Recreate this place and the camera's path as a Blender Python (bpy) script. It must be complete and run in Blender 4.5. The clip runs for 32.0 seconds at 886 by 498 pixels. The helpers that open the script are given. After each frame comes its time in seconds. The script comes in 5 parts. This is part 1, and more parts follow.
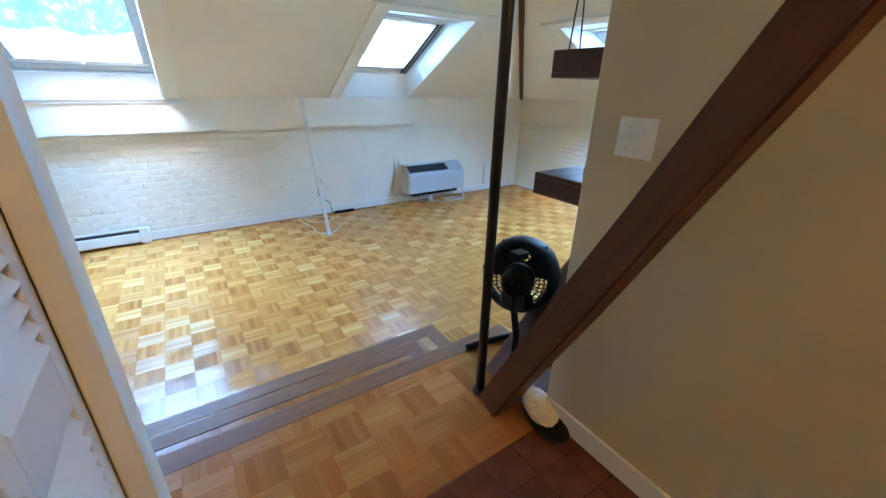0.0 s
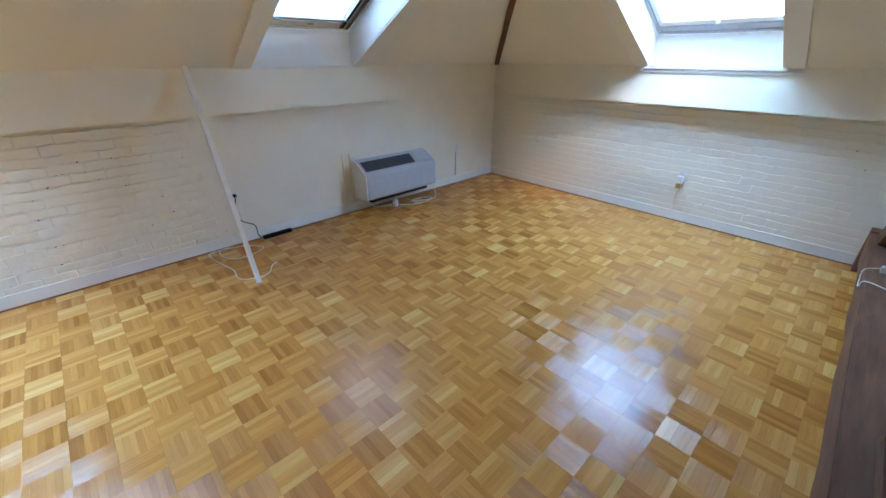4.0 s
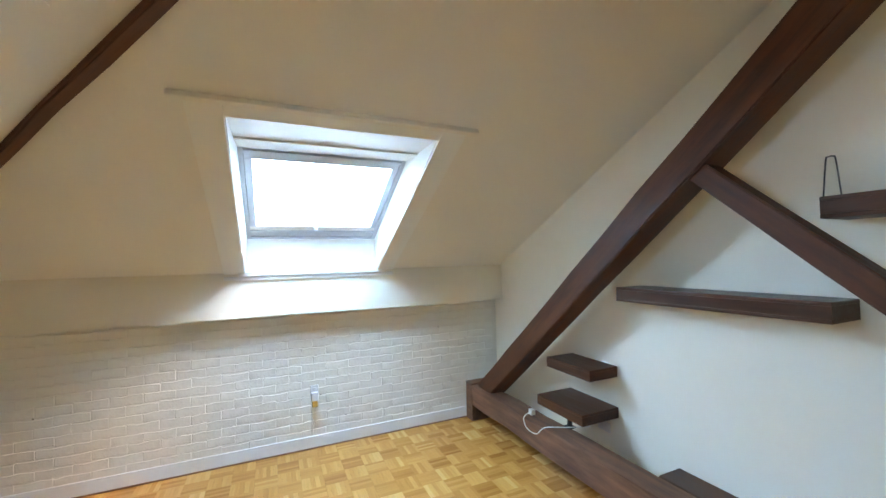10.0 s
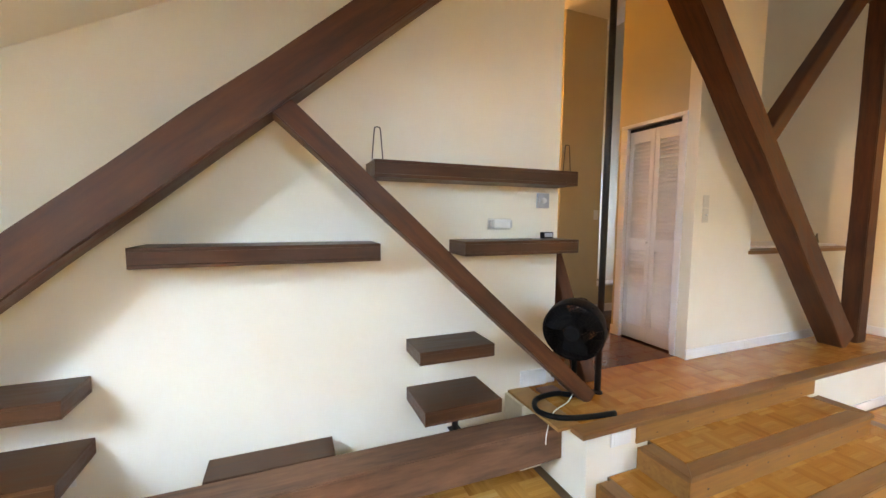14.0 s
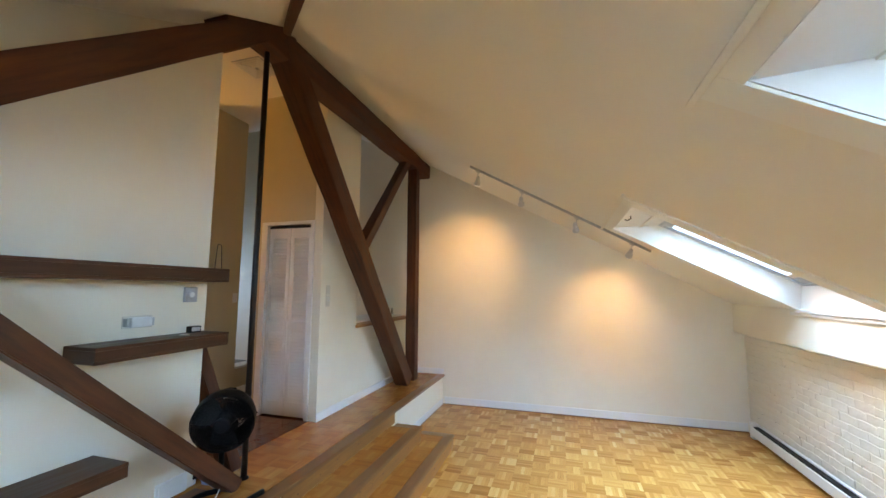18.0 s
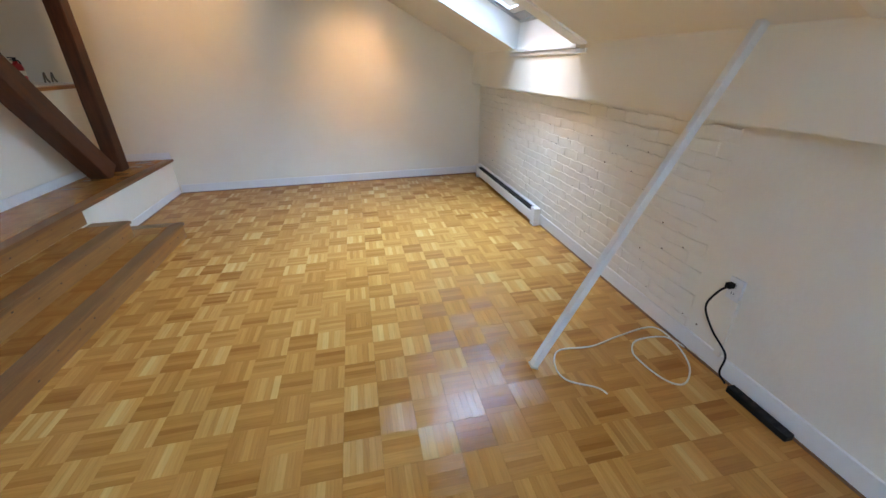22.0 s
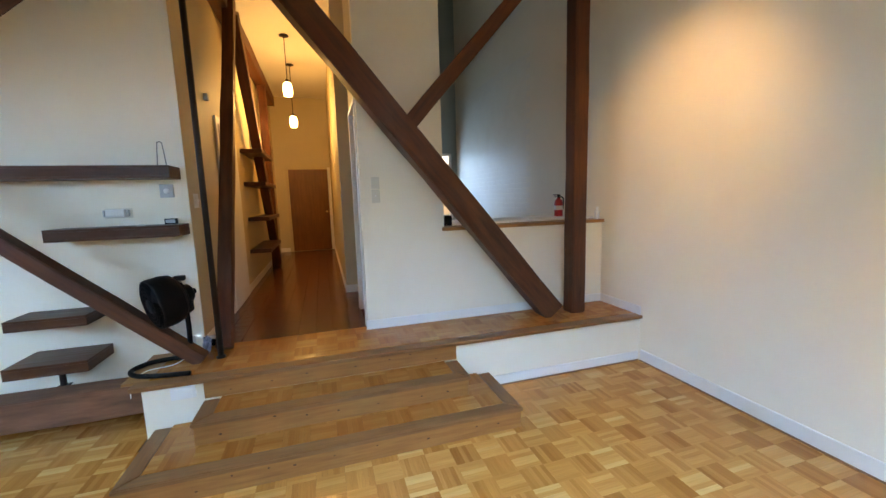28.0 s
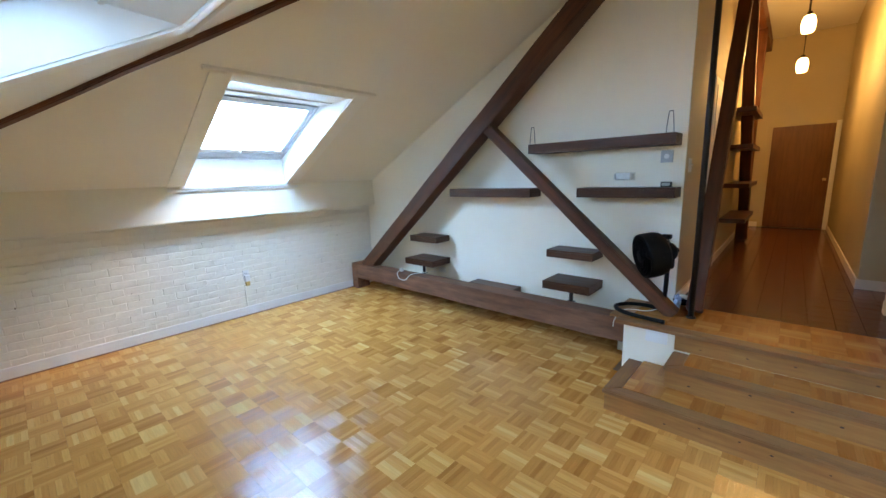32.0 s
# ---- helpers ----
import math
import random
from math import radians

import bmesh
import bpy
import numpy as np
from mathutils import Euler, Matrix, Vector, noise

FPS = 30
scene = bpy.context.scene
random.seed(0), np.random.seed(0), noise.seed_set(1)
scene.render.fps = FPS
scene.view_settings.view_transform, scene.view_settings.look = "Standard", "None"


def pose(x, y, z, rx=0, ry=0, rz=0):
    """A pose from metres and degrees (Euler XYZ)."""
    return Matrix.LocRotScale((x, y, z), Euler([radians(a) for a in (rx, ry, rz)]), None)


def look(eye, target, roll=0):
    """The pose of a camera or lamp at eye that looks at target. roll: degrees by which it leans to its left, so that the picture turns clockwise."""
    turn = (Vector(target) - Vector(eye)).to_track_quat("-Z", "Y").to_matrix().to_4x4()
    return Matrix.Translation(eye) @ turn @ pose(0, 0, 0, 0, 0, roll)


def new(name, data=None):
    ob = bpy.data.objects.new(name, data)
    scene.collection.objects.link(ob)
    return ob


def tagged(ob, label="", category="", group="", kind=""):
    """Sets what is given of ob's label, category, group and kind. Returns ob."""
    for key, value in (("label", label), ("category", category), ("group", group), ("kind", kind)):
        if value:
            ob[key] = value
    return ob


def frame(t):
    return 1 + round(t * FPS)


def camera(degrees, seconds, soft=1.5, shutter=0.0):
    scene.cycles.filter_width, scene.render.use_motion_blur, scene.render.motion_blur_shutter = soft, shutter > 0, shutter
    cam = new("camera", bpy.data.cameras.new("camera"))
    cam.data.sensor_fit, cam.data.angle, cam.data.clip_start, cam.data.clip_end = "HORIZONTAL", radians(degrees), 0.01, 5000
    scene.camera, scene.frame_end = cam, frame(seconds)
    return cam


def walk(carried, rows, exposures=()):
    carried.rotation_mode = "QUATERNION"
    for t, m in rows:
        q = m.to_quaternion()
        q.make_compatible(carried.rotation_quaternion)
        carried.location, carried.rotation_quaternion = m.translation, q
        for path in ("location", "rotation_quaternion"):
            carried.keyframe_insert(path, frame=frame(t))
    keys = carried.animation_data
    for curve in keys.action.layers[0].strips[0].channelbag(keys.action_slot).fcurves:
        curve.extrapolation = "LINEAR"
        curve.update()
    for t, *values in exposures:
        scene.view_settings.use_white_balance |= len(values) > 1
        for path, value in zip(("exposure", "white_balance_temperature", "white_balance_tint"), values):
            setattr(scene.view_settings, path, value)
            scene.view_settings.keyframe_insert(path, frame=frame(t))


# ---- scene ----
cam = camera(97.7, 32.0)
PATH = [
    (0, (0.937, 0.881, 1.786), (1.966, 2.41, 1.009), 1.3),
    (0.5, (1.111, 0.982, 1.787), (1.922, 2.609, 0.952), 1.5),
    (1, (1.213, 1.146, 1.742), (1.85, 2.819, 0.851), 1.4),
    (1.5, (1.298, 1.385, 1.718), (1.852, 3.058, 0.773), 1.0),
    (2, (1.303, 1.594, 1.708), (1.9, 3.226, 0.717), 1.0),
    (2.5, (1.355, 1.82, 1.68), (2.06, 3.403, 0.681), 0.4),
    (3, (1.406, 2.057, 1.671), (2.276, 3.567, 0.69), 0.1),
    (3.5, (1.436, 2.29, 1.696), (2.496, 3.696, 0.748), 0.3),
    (4, (1.512, 2.428, 1.699), (2.741, 3.729, 0.807), -0.0),
    (4.5, (1.57, 2.602, 1.671), (2.973, 3.768, 0.85), -0.3),
    (6.5, (1.631, 3.221, 1.657), (3.395, 4.1, 1.32), -1.2),
    (7, (1.616, 3.404, 1.66), (3.416, 4.255, 1.474), -1.2),
    (7.5, (1.594, 3.573, 1.684), (3.438, 4.344, 1.613), -1.4),
    (8, (1.711, 3.685, 1.713), (3.615, 4.299, 1.719), -1.7),
    (8.5, (1.899, 3.788, 1.73), (3.868, 4.134, 1.781), -1.9),
    (9, (2.103, 3.863, 1.723), (4.102, 3.862, 1.78), -1.9),
    (9.5, (2.34, 3.972, 1.724), (4.296, 3.559, 1.78), -1.5),
    (10, (2.574, 4.009, 1.691), (4.401, 3.196, 1.741), -1.3),
    (10.5, (2.838, 4.026, 1.718), (4.444, 2.836, 1.755), -0.8),
    (11, (3.049, 4.049, 1.72), (4.367, 2.545, 1.76), -0.5),
    (11.5, (3.24, 4.088, 1.715), (4.184, 2.325, 1.752), -0.4),
    (12, (3.449, 4.015, 1.712), (3.988, 2.089, 1.716), -0.2),
    (12.5, (3.573, 3.97, 1.655), (3.777, 1.981, 1.672), 0.0),
    (13, (3.705, 3.914, 1.661), (3.556, 1.921, 1.598), -0.0),
    (13.5, (3.795, 3.898, 1.652), (3.322, 1.96, 1.515), 0.2),
    (14, (3.814, 3.913, 1.619), (3.067, 2.065, 1.454), 0.5),
    (14.5, (3.828, 3.956, 1.61), (2.863, 2.21, 1.461), 0.8),
    (16.5, (4.138, 4.083, 1.736), (2.646, 2.757, 1.86), 1.3),
    (17, (4.197, 4.06, 1.794), (2.558, 2.928, 1.979), 1.2),
    (17.5, (4.274, 4.065, 1.781), (2.484, 3.202, 2.011), 0.4),
    (18, (4.244, 4.137, 1.778), (2.341, 3.559, 1.986), 0.3),
    (18.5, (4.275, 4.16, 1.778), (2.295, 3.914, 1.925), -0.1),
    (19, (4.266, 4.218, 1.751), (2.267, 4.266, 1.801), -0.1),
    (19.5, (4.237, 4.255, 1.76), (2.264, 4.561, 1.647), -0.4),
    (20, (4.198, 4.328, 1.732), (2.282, 4.815, 1.429), -0.2),
    (20.5, (4.131, 4.393, 1.667), (2.284, 4.984, 1.177), 0.2),
    (21, (4.052, 4.485, 1.587), (2.255, 5.078, 0.939), 0.1),
    (21.5, (3.927, 4.571, 1.545), (2.16, 5.09, 0.765), -0.2),
    (22, (3.771, 4.672, 1.494), (2.005, 5.042, 0.63), -0.9),
    (22.5, (3.543, 4.778, 1.46), (1.773, 4.968, 0.549), -1.5),
    (23, (3.314, 4.866, 1.416), (1.546, 4.884, 0.482), -2.0),
    (23.5, (3.04, 4.95, 1.38), (1.274, 4.837, 0.448), -2.1),
    (24, (2.715, 4.973, 1.346), (0.945, 4.779, 0.435), -2.3),
    (24.5, (2.331, 4.971, 1.369), (0.542, 4.708, 0.515), -2.3),
    (26.5, (1.265, 5.139, 1.509), (-0.252, 3.91, 1.075), -2.8),
    (27, (1.198, 5.109, 1.592), (-0.064, 3.601, 1.226), -2.4),
    (27.5, (1.117, 5.178, 1.628), (0.193, 3.431, 1.316), -2.2),
    (28, (1.074, 5.216, 1.626), (0.495, 3.32, 1.36), -1.7),
    (28.5, (1.071, 5.257, 1.643), (0.814, 3.289, 1.399), -1.6),
    (29, (1.098, 5.271, 1.641), (1.147, 3.284, 1.421), -1.7),
    (29.5, (1.164, 5.315, 1.638), (1.513, 3.356, 1.433), -1.5),
    (30, (1.255, 5.348, 1.634), (1.866, 3.455, 1.427), -1.6),
    (30.5, (1.305, 5.392, 1.632), (2.146, 3.591, 1.406), -1.7),
    (31, (1.327, 5.405, 1.629), (2.359, 3.712, 1.369), -1.8),
    (31.5, (1.366, 5.445, 1.628), (2.546, 3.86, 1.318), -1.7),
    (32, (1.394, 5.475, 1.619), (2.71, 4.014, 1.255), -1.8),
]
EXPOSURES = [
    (0.0, 1.22, 6150, 13), (1.0, 1.09, 7050, 20), (2.0, 0.93, 7050, 19), (3.0, 0.61, 6800, 21), (4.0, 0.61, 7400, 23), (5.5, 0.56, 7700, 22),
    (7.0, 0.68, 8700, 24), (8.0, 0.61, 8750, 23), (9.0, 0.69, 8200, 21), (10.0, 0.88, 8300, 22), (11.0, 0.74, 8950, 25), (12.0, 1.20, 11050, 33),
    (13.0, 1.61, 11250, 30), (14.0, 1.57, 11300, 31), (17.0, 1.15, 8450, 22), (18.0, 1.03, 8650, 22), (19.0, 0.66, 8700, 27), (20.0, 0.54, 8750, 27),
    (21.0, 0.54, 8550, 26), (22.0, 0.64, 8250, 26), (23.0, 0.66, 7700, 25), (24.0, 0.54, 6900, 24), (27.0, 0.81, 7150, 23), (28.0, 1.07, 7950, 22),
    (29.0, 1.38, 7900, 18), (30.0, 1.27, 7750, 20), (31.0, 0.97, 7550, 22), (32.0, 0.93, 7600, 22)]
walk(cam, [(t, look(eye, target, roll)) for t, eye, target, roll in PATH], EXPOSURES)

# ---- plan, in metres ----
XW, XE = -1.775, 6.32          # west plaster wall, east brick wall
YN, YS = 6.40, 1.714          # north brick wall, shelf wall
YK = 1.755                     # column and half wall beside the hall
H = 0.45                       # landing above the lower floor
FN, FE, FOOT = 6.29, 6.19, 1.61   # fascia planes, foot of the roof slopes
PN, PE = 0.532, 0.517          # rise per metre of the north and east slopes
YT = 1.98                      # plane of the timber truss
XA = FE - (FN - YT) * PN / PE  # apex above the truss
ZA = FOOT + PN * (FN - YT)
TOP = 3.96                     # flat ceiling over hall and kitchen
XHE, XHW = 2.07, 0.752         # hall east wall, column's hall side


def roof_n(y):
    return FOOT + PN * (FN - y)


def roof_e(x):
    return FOOT + PE * (FE - x)


# ---- world and large lights ----
world = bpy.data.worlds.new("sky")
scene.world = world
world.use_nodes = True
wn = world.node_tree.nodes
sky = wn.new("ShaderNodeTexSky")
sky.sky_type = "NISHITA"
sky.sun_disc = False
sky.sun_elevation, sky.sun_rotation = radians(48), radians(200)
sky.air_density, sky.dust_density, sky.ozone_density = 1.0, 3.0, 1.0
world.node_tree.links.new(sky.outputs[0], wn["Background"].inputs[0])
wn["Background"].inputs[1].default_value = 0.15

sun = new("sun", bpy.data.lights.new("sun", "SUN"))
sun.data.energy, sun.data.angle, sun.data.color = 0.8, radians(20), (1.0, 0.96, 0.9)
sun.matrix_world = look((0, 0, 0), (0.22, 0.62, -0.74))


def area_lamp(name, at, target, sx, sy, watts, colour, spread=180):
    lamp = new(name, bpy.data.lights.new(name, "AREA"))
    lamp.data.shape, lamp.data.size, lamp.data.size_y = "RECTANGLE", sx, sy
    lamp.data.energy, lamp.data.color, lamp.data.spread = watts, colour, radians(spread)
    lamp.matrix_world = look(at, target)
    return lamp


def spot_lamp(name, at, target, watts, colour, angle, blend):
    lamp = new(name, bpy.data.lights.new(name, "SPOT"))
    lamp.data.energy, lamp.data.color = watts, colour
    lamp.data.spot_size, lamp.data.spot_blend, lamp.data.shadow_soft_size = radians(angle), blend, 0.035
    lamp.matrix_world = look(at, target)
    return lamp


SKYLIGHT = (0.25, 0.56, 1.0)
# overcast daylight at the roof windows and the kitchen window
area_lamp("daylight_east", (5.80, 3.65, 2.34), (5.80 - 0.40, 3.65, 2.34 - 0.917), 1.3, 1.5, 118, SKYLIGHT)
area_lamp("daylight_north_a", (0.33, 6.05, 3.28), (0.33, 6.05 - 0.42, 3.28 - 0.907), 1.9, 2.2, 255, SKYLIGHT)
area_lamp("daylight_north_b", (3.36, 5.80, 2.31), (3.36, 5.80 - 0.42, 2.31 - 0.908), 1.15, 1.3, 38, SKYLIGHT)
area_lamp("daylight_kitchen", (-1.05, -2.83, 1.85), (-1.15, -1.8, 1.75), 1.0, 1.3, 12, SKYLIGHT, 160)


# ---- materials ----
def tree(name):
    m = bpy.data.materials.new(name)
    m.use_nodes = True
    n, l = m.node_tree.nodes, m.node_tree.links
    return m, n, l, n["Principled BSDF"]


def coords(n, l, scale, kind="Object"):
    tc, mp = n.new("ShaderNodeTexCoord"), n.new("ShaderNodeMapping")
    mp.inputs["Scale"].default_value = scale if isinstance(scale, tuple) else (scale,) * 3
    l.new(tc.outputs[kind], mp.inputs[0])
    return mp.outputs[0]


def noise_node(n, l, vec, scale, detail=4.0, rough=0.55):
    t = n.new("ShaderNodeTexNoise")
    t.inputs["Scale"].default_value, t.inputs["Detail"].default_value, t.inputs["Roughness"].default_value = scale, detail, rough
    l.new(vec, t.inputs["Vector"])
    return t.outputs["Fac"]


def ramp(n, l, fac, stops):
    r = n.new("ShaderNodeValToRGB")
    e = r.color_ramp.elements
    while len(e) < len(stops):
        e.new(0.5)
    for slot, (p, c) in zip(e, stops):
        slot.position, slot.color = p, (*c, 1)
    l.new(fac, r.inputs[0])
    return r.outputs[0]


def mix_colour(n, l, fac, a, b, kind="MIX"):
    m = n.new("ShaderNodeMix")
    m.data_type, m.blend_type = "RGBA", kind
    for sock, v in ((m.inputs[0], fac), (m.inputs[6], a), (m.inputs[7], b)):
        if isinstance(v, bpy.types.NodeSocket):
            l.new(v, sock)
        else:
            sock.default_value = v if isinstance(v, (int, float)) else (*v, 1)
    return m.outputs[2]


def maths(n, l, op, a, b=0.0):
    m = n.new("ShaderNodeMath")
    m.operation = op
    for sock, v in zip(m.inputs, (a, b)):
        if isinstance(v, bpy.types.NodeSocket):
            l.new(v, sock)
        else:
            sock.default_value = v
    return m.outputs[0]


def bump(n, l, bsdf, fac, strength, distance):
    b = n.new("ShaderNodeBump")
    b.inputs["Strength"].default_value, b.inputs["Distance"].default_value = strength, distance
    l.new(fac, b.inputs["Height"])
    l.new(b.outputs[0], bsdf.inputs["Normal"])


def paint(name, base, stain, rough=0.6, grain=60.0, relief=0.002, patch=1.3, amount=0.5):
    """Rolled wall paint: fine roller grain, faint large stains."""
    m, n, l, p = tree(name)
    v = coords(n, l, 1.0)
    big = noise_node(n, l, v, patch, 5)
    fine = noise_node(n, l, v, grain, 3)
    blot = ramp(n, l, big, [(0.42, (0, 0, 0)), (0.72, (1, 1, 1))])
    c = mix_colour(n, l, maths(n, l, "MULTIPLY", blot, amount), base, stain)
    l.new(c, p.inputs["Base Color"])
    p.inputs["Roughness"].default_value = rough
    mid = noise_node(n, l, v, 9.0, 4)
    bump(n, l, p, maths(n, l, "ADD", fine, maths(n, l, "MULTIPLY", mid, 1.6)), 0.35, relief)
    return m


def plain(name, colour, rough=0.5, metal=0.0, vary=0.12, scale=30.0, relief=0.0005):
    m, n, l, p = tree(name)
    v = coords(n, l, 1.0)
    f = noise_node(n, l, v, scale, 4)
    dark = tuple(x * (1 - vary) for x in colour)
    light = tuple(min(1.0, x * (1 + vary)) for x in colour)
    l.new(ramp(n, l, f, [(0.3, dark), (0.7, light)]), p.inputs["Base Color"])
    l.new(ramp(n, l, f, [(0.2, (max(rough - 0.08, 0.02),) * 3), (0.8, (min(rough + 0.1, 1),) * 3)]), p.inputs["Roughness"])
    p.inputs["Metallic"].default_value = metal
    bump(n, l, p, f, 0.3, relief)
    return m


def timber(name, dark, light, rough=0.55, along=(1.2, 14, 14), relief=0.003, knots=True, edge=0.25):
    """Stained wood whose grain runs along the piece's own x."""
    m, n, l, p = tree(name)
    v = coords(n, l, along)
    info = n.new("ShaderNodeObjectInfo")
    off = n.new("ShaderNodeVectorMath")
    off.operation = "ADD"
    l.new(v, off.inputs[0])
    l.new(maths(n, l, "MULTIPLY", info.outputs["Random"], 37.0), off.inputs[1])
    v = off.outputs[0]
    g = noise_node(n, l, v, 2.2, 8, 0.62)
    big = noise_node(n, l, coords(n, l, 1.7), 1.0, 3)
    c = ramp(n, l, g, [(0.28, dark), (0.5, tuple((a + b) / 2 for a, b in zip(dark, light))), (0.74, light)])
    c = mix_colour(n, l, maths(n, l, "MULTIPLY", ramp(n, l, big, [(0.4, (0, 0, 0)), (0.7, (1, 1, 1))]), edge), c, tuple(x * 0.45 for x in dark))
    l.new(c, p.inputs["Base Color"])
    l.new(ramp(n, l, g, [(0.3, (rough - 0.1,) * 3), (0.7, (rough + 0.12,) * 3)]), p.inputs["Roughness"])
    p.inputs["Specular IOR Level"].default_value = 0.3
    bump(n, l, p, g, 0.5, relief)
    return m


def parquet(name, tones, rough, sheen=0.25):
    """Mosaic parquet: each finger takes a tone of its own, with fine grain along it and a worn varnish."""
    m, n, l, p = tree(name)
    geo, info = n.new("ShaderNodeNewGeometry"), n.new("ShaderNodeObjectInfo")
    seed = maths(n, l, "FRACT", maths(n, l, "ADD", maths(n, l, "MULTIPLY", geo.outputs["Random Per Island"], 17.3), maths(n, l, "MULTIPLY", info.outputs["Random"], 41.7)))
    uvn, parts3 = n.new("ShaderNodeUVMap"), n.new("ShaderNodeSeparateXYZ")
    l.new(uvn.outputs[0], parts3.inputs[0])
    block = maths(n, l, "FLOOR", parts3.outputs[0])
    white = n.new("ShaderNodeTexWhiteNoise")
    white.noise_dimensions = "1D"
    l.new(maths(n, l, "ADD", block, maths(n, l, "MULTIPLY", info.outputs["Random"], 91.0)), white.inputs["W"])
    # fingers of one block are cut from one log: the block's tone, with a sheen painted in by the way it lies, counts
    # for more than the finger's
    # lean lightens blocks lying one way: directional sheen put into the colour
    lean = maths(n, l, "MULTIPLY", maths(n, l, "SUBTRACT", 1.0, maths(n, l, "MODULO", block, 2.0)), 0.24)
    mixed = maths(n, l, "ADD", maths(n, l, "MULTIPLY", seed, 0.40), maths(n, l, "MULTIPLY", white.outputs[0], 0.34))
    tone = ramp(n, l, maths(n, l, "ADD", mixed, lean), tones)
    grain = noise_node(n, l, coords(n, l, (7, 110, 1), "UV"), 1.0, 3, 0.5)
    c = mix_colour(n, l, 0.35, tone, ramp(n, l, grain, [(0.3, (0.62, 0.55, 0.48)), (0.62, (1, 1, 1))]), "MULTIPLY")
    l.new(c, p.inputs["Base Color"])
    world_pos = geo.outputs["Position"]
    wear = noise_node(n, l, world_pos, 2.3, 5)
    scuff = noise_node(n, l, world_pos, 9.0, 2)
    r = ramp(n, l, wear, [(0.3, (rough - 0.02,) * 3), (0.7, (rough + 0.015,) * 3)])
    l.new(r, p.inputs["Roughness"])
    p.inputs["Specular IOR Level"].default_value = 0.5
    p.inputs["Anisotropic"].default_value = sheen
    p.inputs["Anisotropic Rotation"].default_value = 0.25
    tangent = n.new("ShaderNodeTangent")
    tangent.direction_type = "UV_MAP"
    l.new(tangent.outputs[0], p.inputs["Tangent"])
    bump(n, l, p, maths(n, l, "ADD", grain, maths(n, l, "MULTIPLY", scuff, 0.4)), 0.08, 0.0004)
    return m


def glass(name, tint=(1, 1, 1)):
    m, n, l, p = tree(name)
    p.inputs["Base Color"].default_value = (*tint, 1)
    p.inputs["Roughness"].default_value = 0.0
    p.inputs["Transmission Weight"].default_value = 1.0
    p.inputs["IOR"].default_value = 1.01
    return m


def fabric(name, colour):
    """Thin cloth that lets daylight through."""
    m, n, l, p = tree(name)
    weave = noise_node(n, l, coords(n, l, 1.0), 300.0, 2)
    p.inputs["Roughness"].default_value = 0.9
    tint = ramp(n, l, weave, [(0.3, tuple(x * 0.92 for x in colour)), (0.7, colour)])
    l.new(tint, p.inputs["Base Color"])
    through_light, both = n.new("ShaderNodeBsdfTranslucent"), n.new("ShaderNodeMixShader")
    l.new(tint, through_light.inputs[0])
    both.inputs[0].default_value = 0.10
    l.new(p.outputs[0], both.inputs[1])
    l.new(through_light.outputs[0], both.inputs[2])
    l.new(both.outputs[0], n["Material Output"].inputs[0])
    return m


def glowing(name, colour, strength):
    m, n, l, p = tree(name)
    p.inputs["Base Color"].default_value = (0.9, 0.85, 0.75, 1)
    p.inputs["Emission Color"].default_value = (*colour, 1)
    p.inputs["Emission Strength"].default_value = strength
    return m


M_WALL = paint("cream_wall_paint", (0.86, 0.79, 0.65), (0.78, 0.69, 0.54), 0.62)
M_CEIL = paint("ceiling_paint", (0.87, 0.815, 0.72), (0.80, 0.73, 0.63), 0.7, 45.0, 0.002, 0.9, 0.35)
M_CASING = paint("cream_casing_paint", (0.88, 0.85, 0.78), (0.82, 0.77, 0.69), 0.5, 45.0, 0.001, 1.5, 0.3)
M_TAN = paint("tan_hall_paint", (0.57, 0.475, 0.30), (0.49, 0.405, 0.25), 0.6)
M_KITCHEN = paint("grey_green_kitchen_paint", (0.33, 0.36, 0.33), (0.27, 0.30, 0.27), 0.6)
M_BRICK = paint("painted_brick", (0.83, 0.78, 0.67), (0.74, 0.66, 0.54), 0.42, 30.0, 0.006, 2.6, 0.45)
M_PLATE = paint("aged_ivory_plastic", (0.68, 0.63, 0.52), (0.62, 0.57, 0.46), 0.4, 60.0, 0.0003, 3.0, 0.3)
M_TRIM = paint("white_trim_paint", (0.82, 0.80, 0.755), (0.71, 0.67, 0.60), 0.42, 50.0, 0.0008, 3.0, 0.4)
M_LOUVER = paint("white_door_paint", (0.78, 0.77, 0.76), (0.70, 0.68, 0.65), 0.45, 40.0, 0.0006, 2.0, 0.3)
M_BEAM = timber("dark_stained_timber", (0.050, 0.015, 0.0065), (0.150, 0.047, 0.017), 0.5, (1.2, 11, 11))
M_HIP = timber("reddish_hip_timber", (0.085, 0.027, 0.011), (0.20, 0.070, 0.027), 0.5)
M_TIE = timber("rough_reddish_timber", (0.095, 0.038, 0.021), (0.27, 0.122, 0.068), 0.7, (1.4, 9, 9), 0.008)
M_SHELF = timber("dark_shelf_board", (0.045, 0.015, 0.007), (0.105, 0.037, 0.016), 0.4, (1.2, 14, 14), 0.001)
M_NOSE = timber("grey_brown_nosing", (0.19, 0.073, 0.025), (0.32, 0.146, 0.055), 0.46, (1.6, 22, 22), 0.001)
M_RISER = timber("pine_riser", (0.27, 0.098, 0.026), (0.44, 0.185, 0.053), 0.52, (1.5, 20, 20), 0.001, True, 0.15)
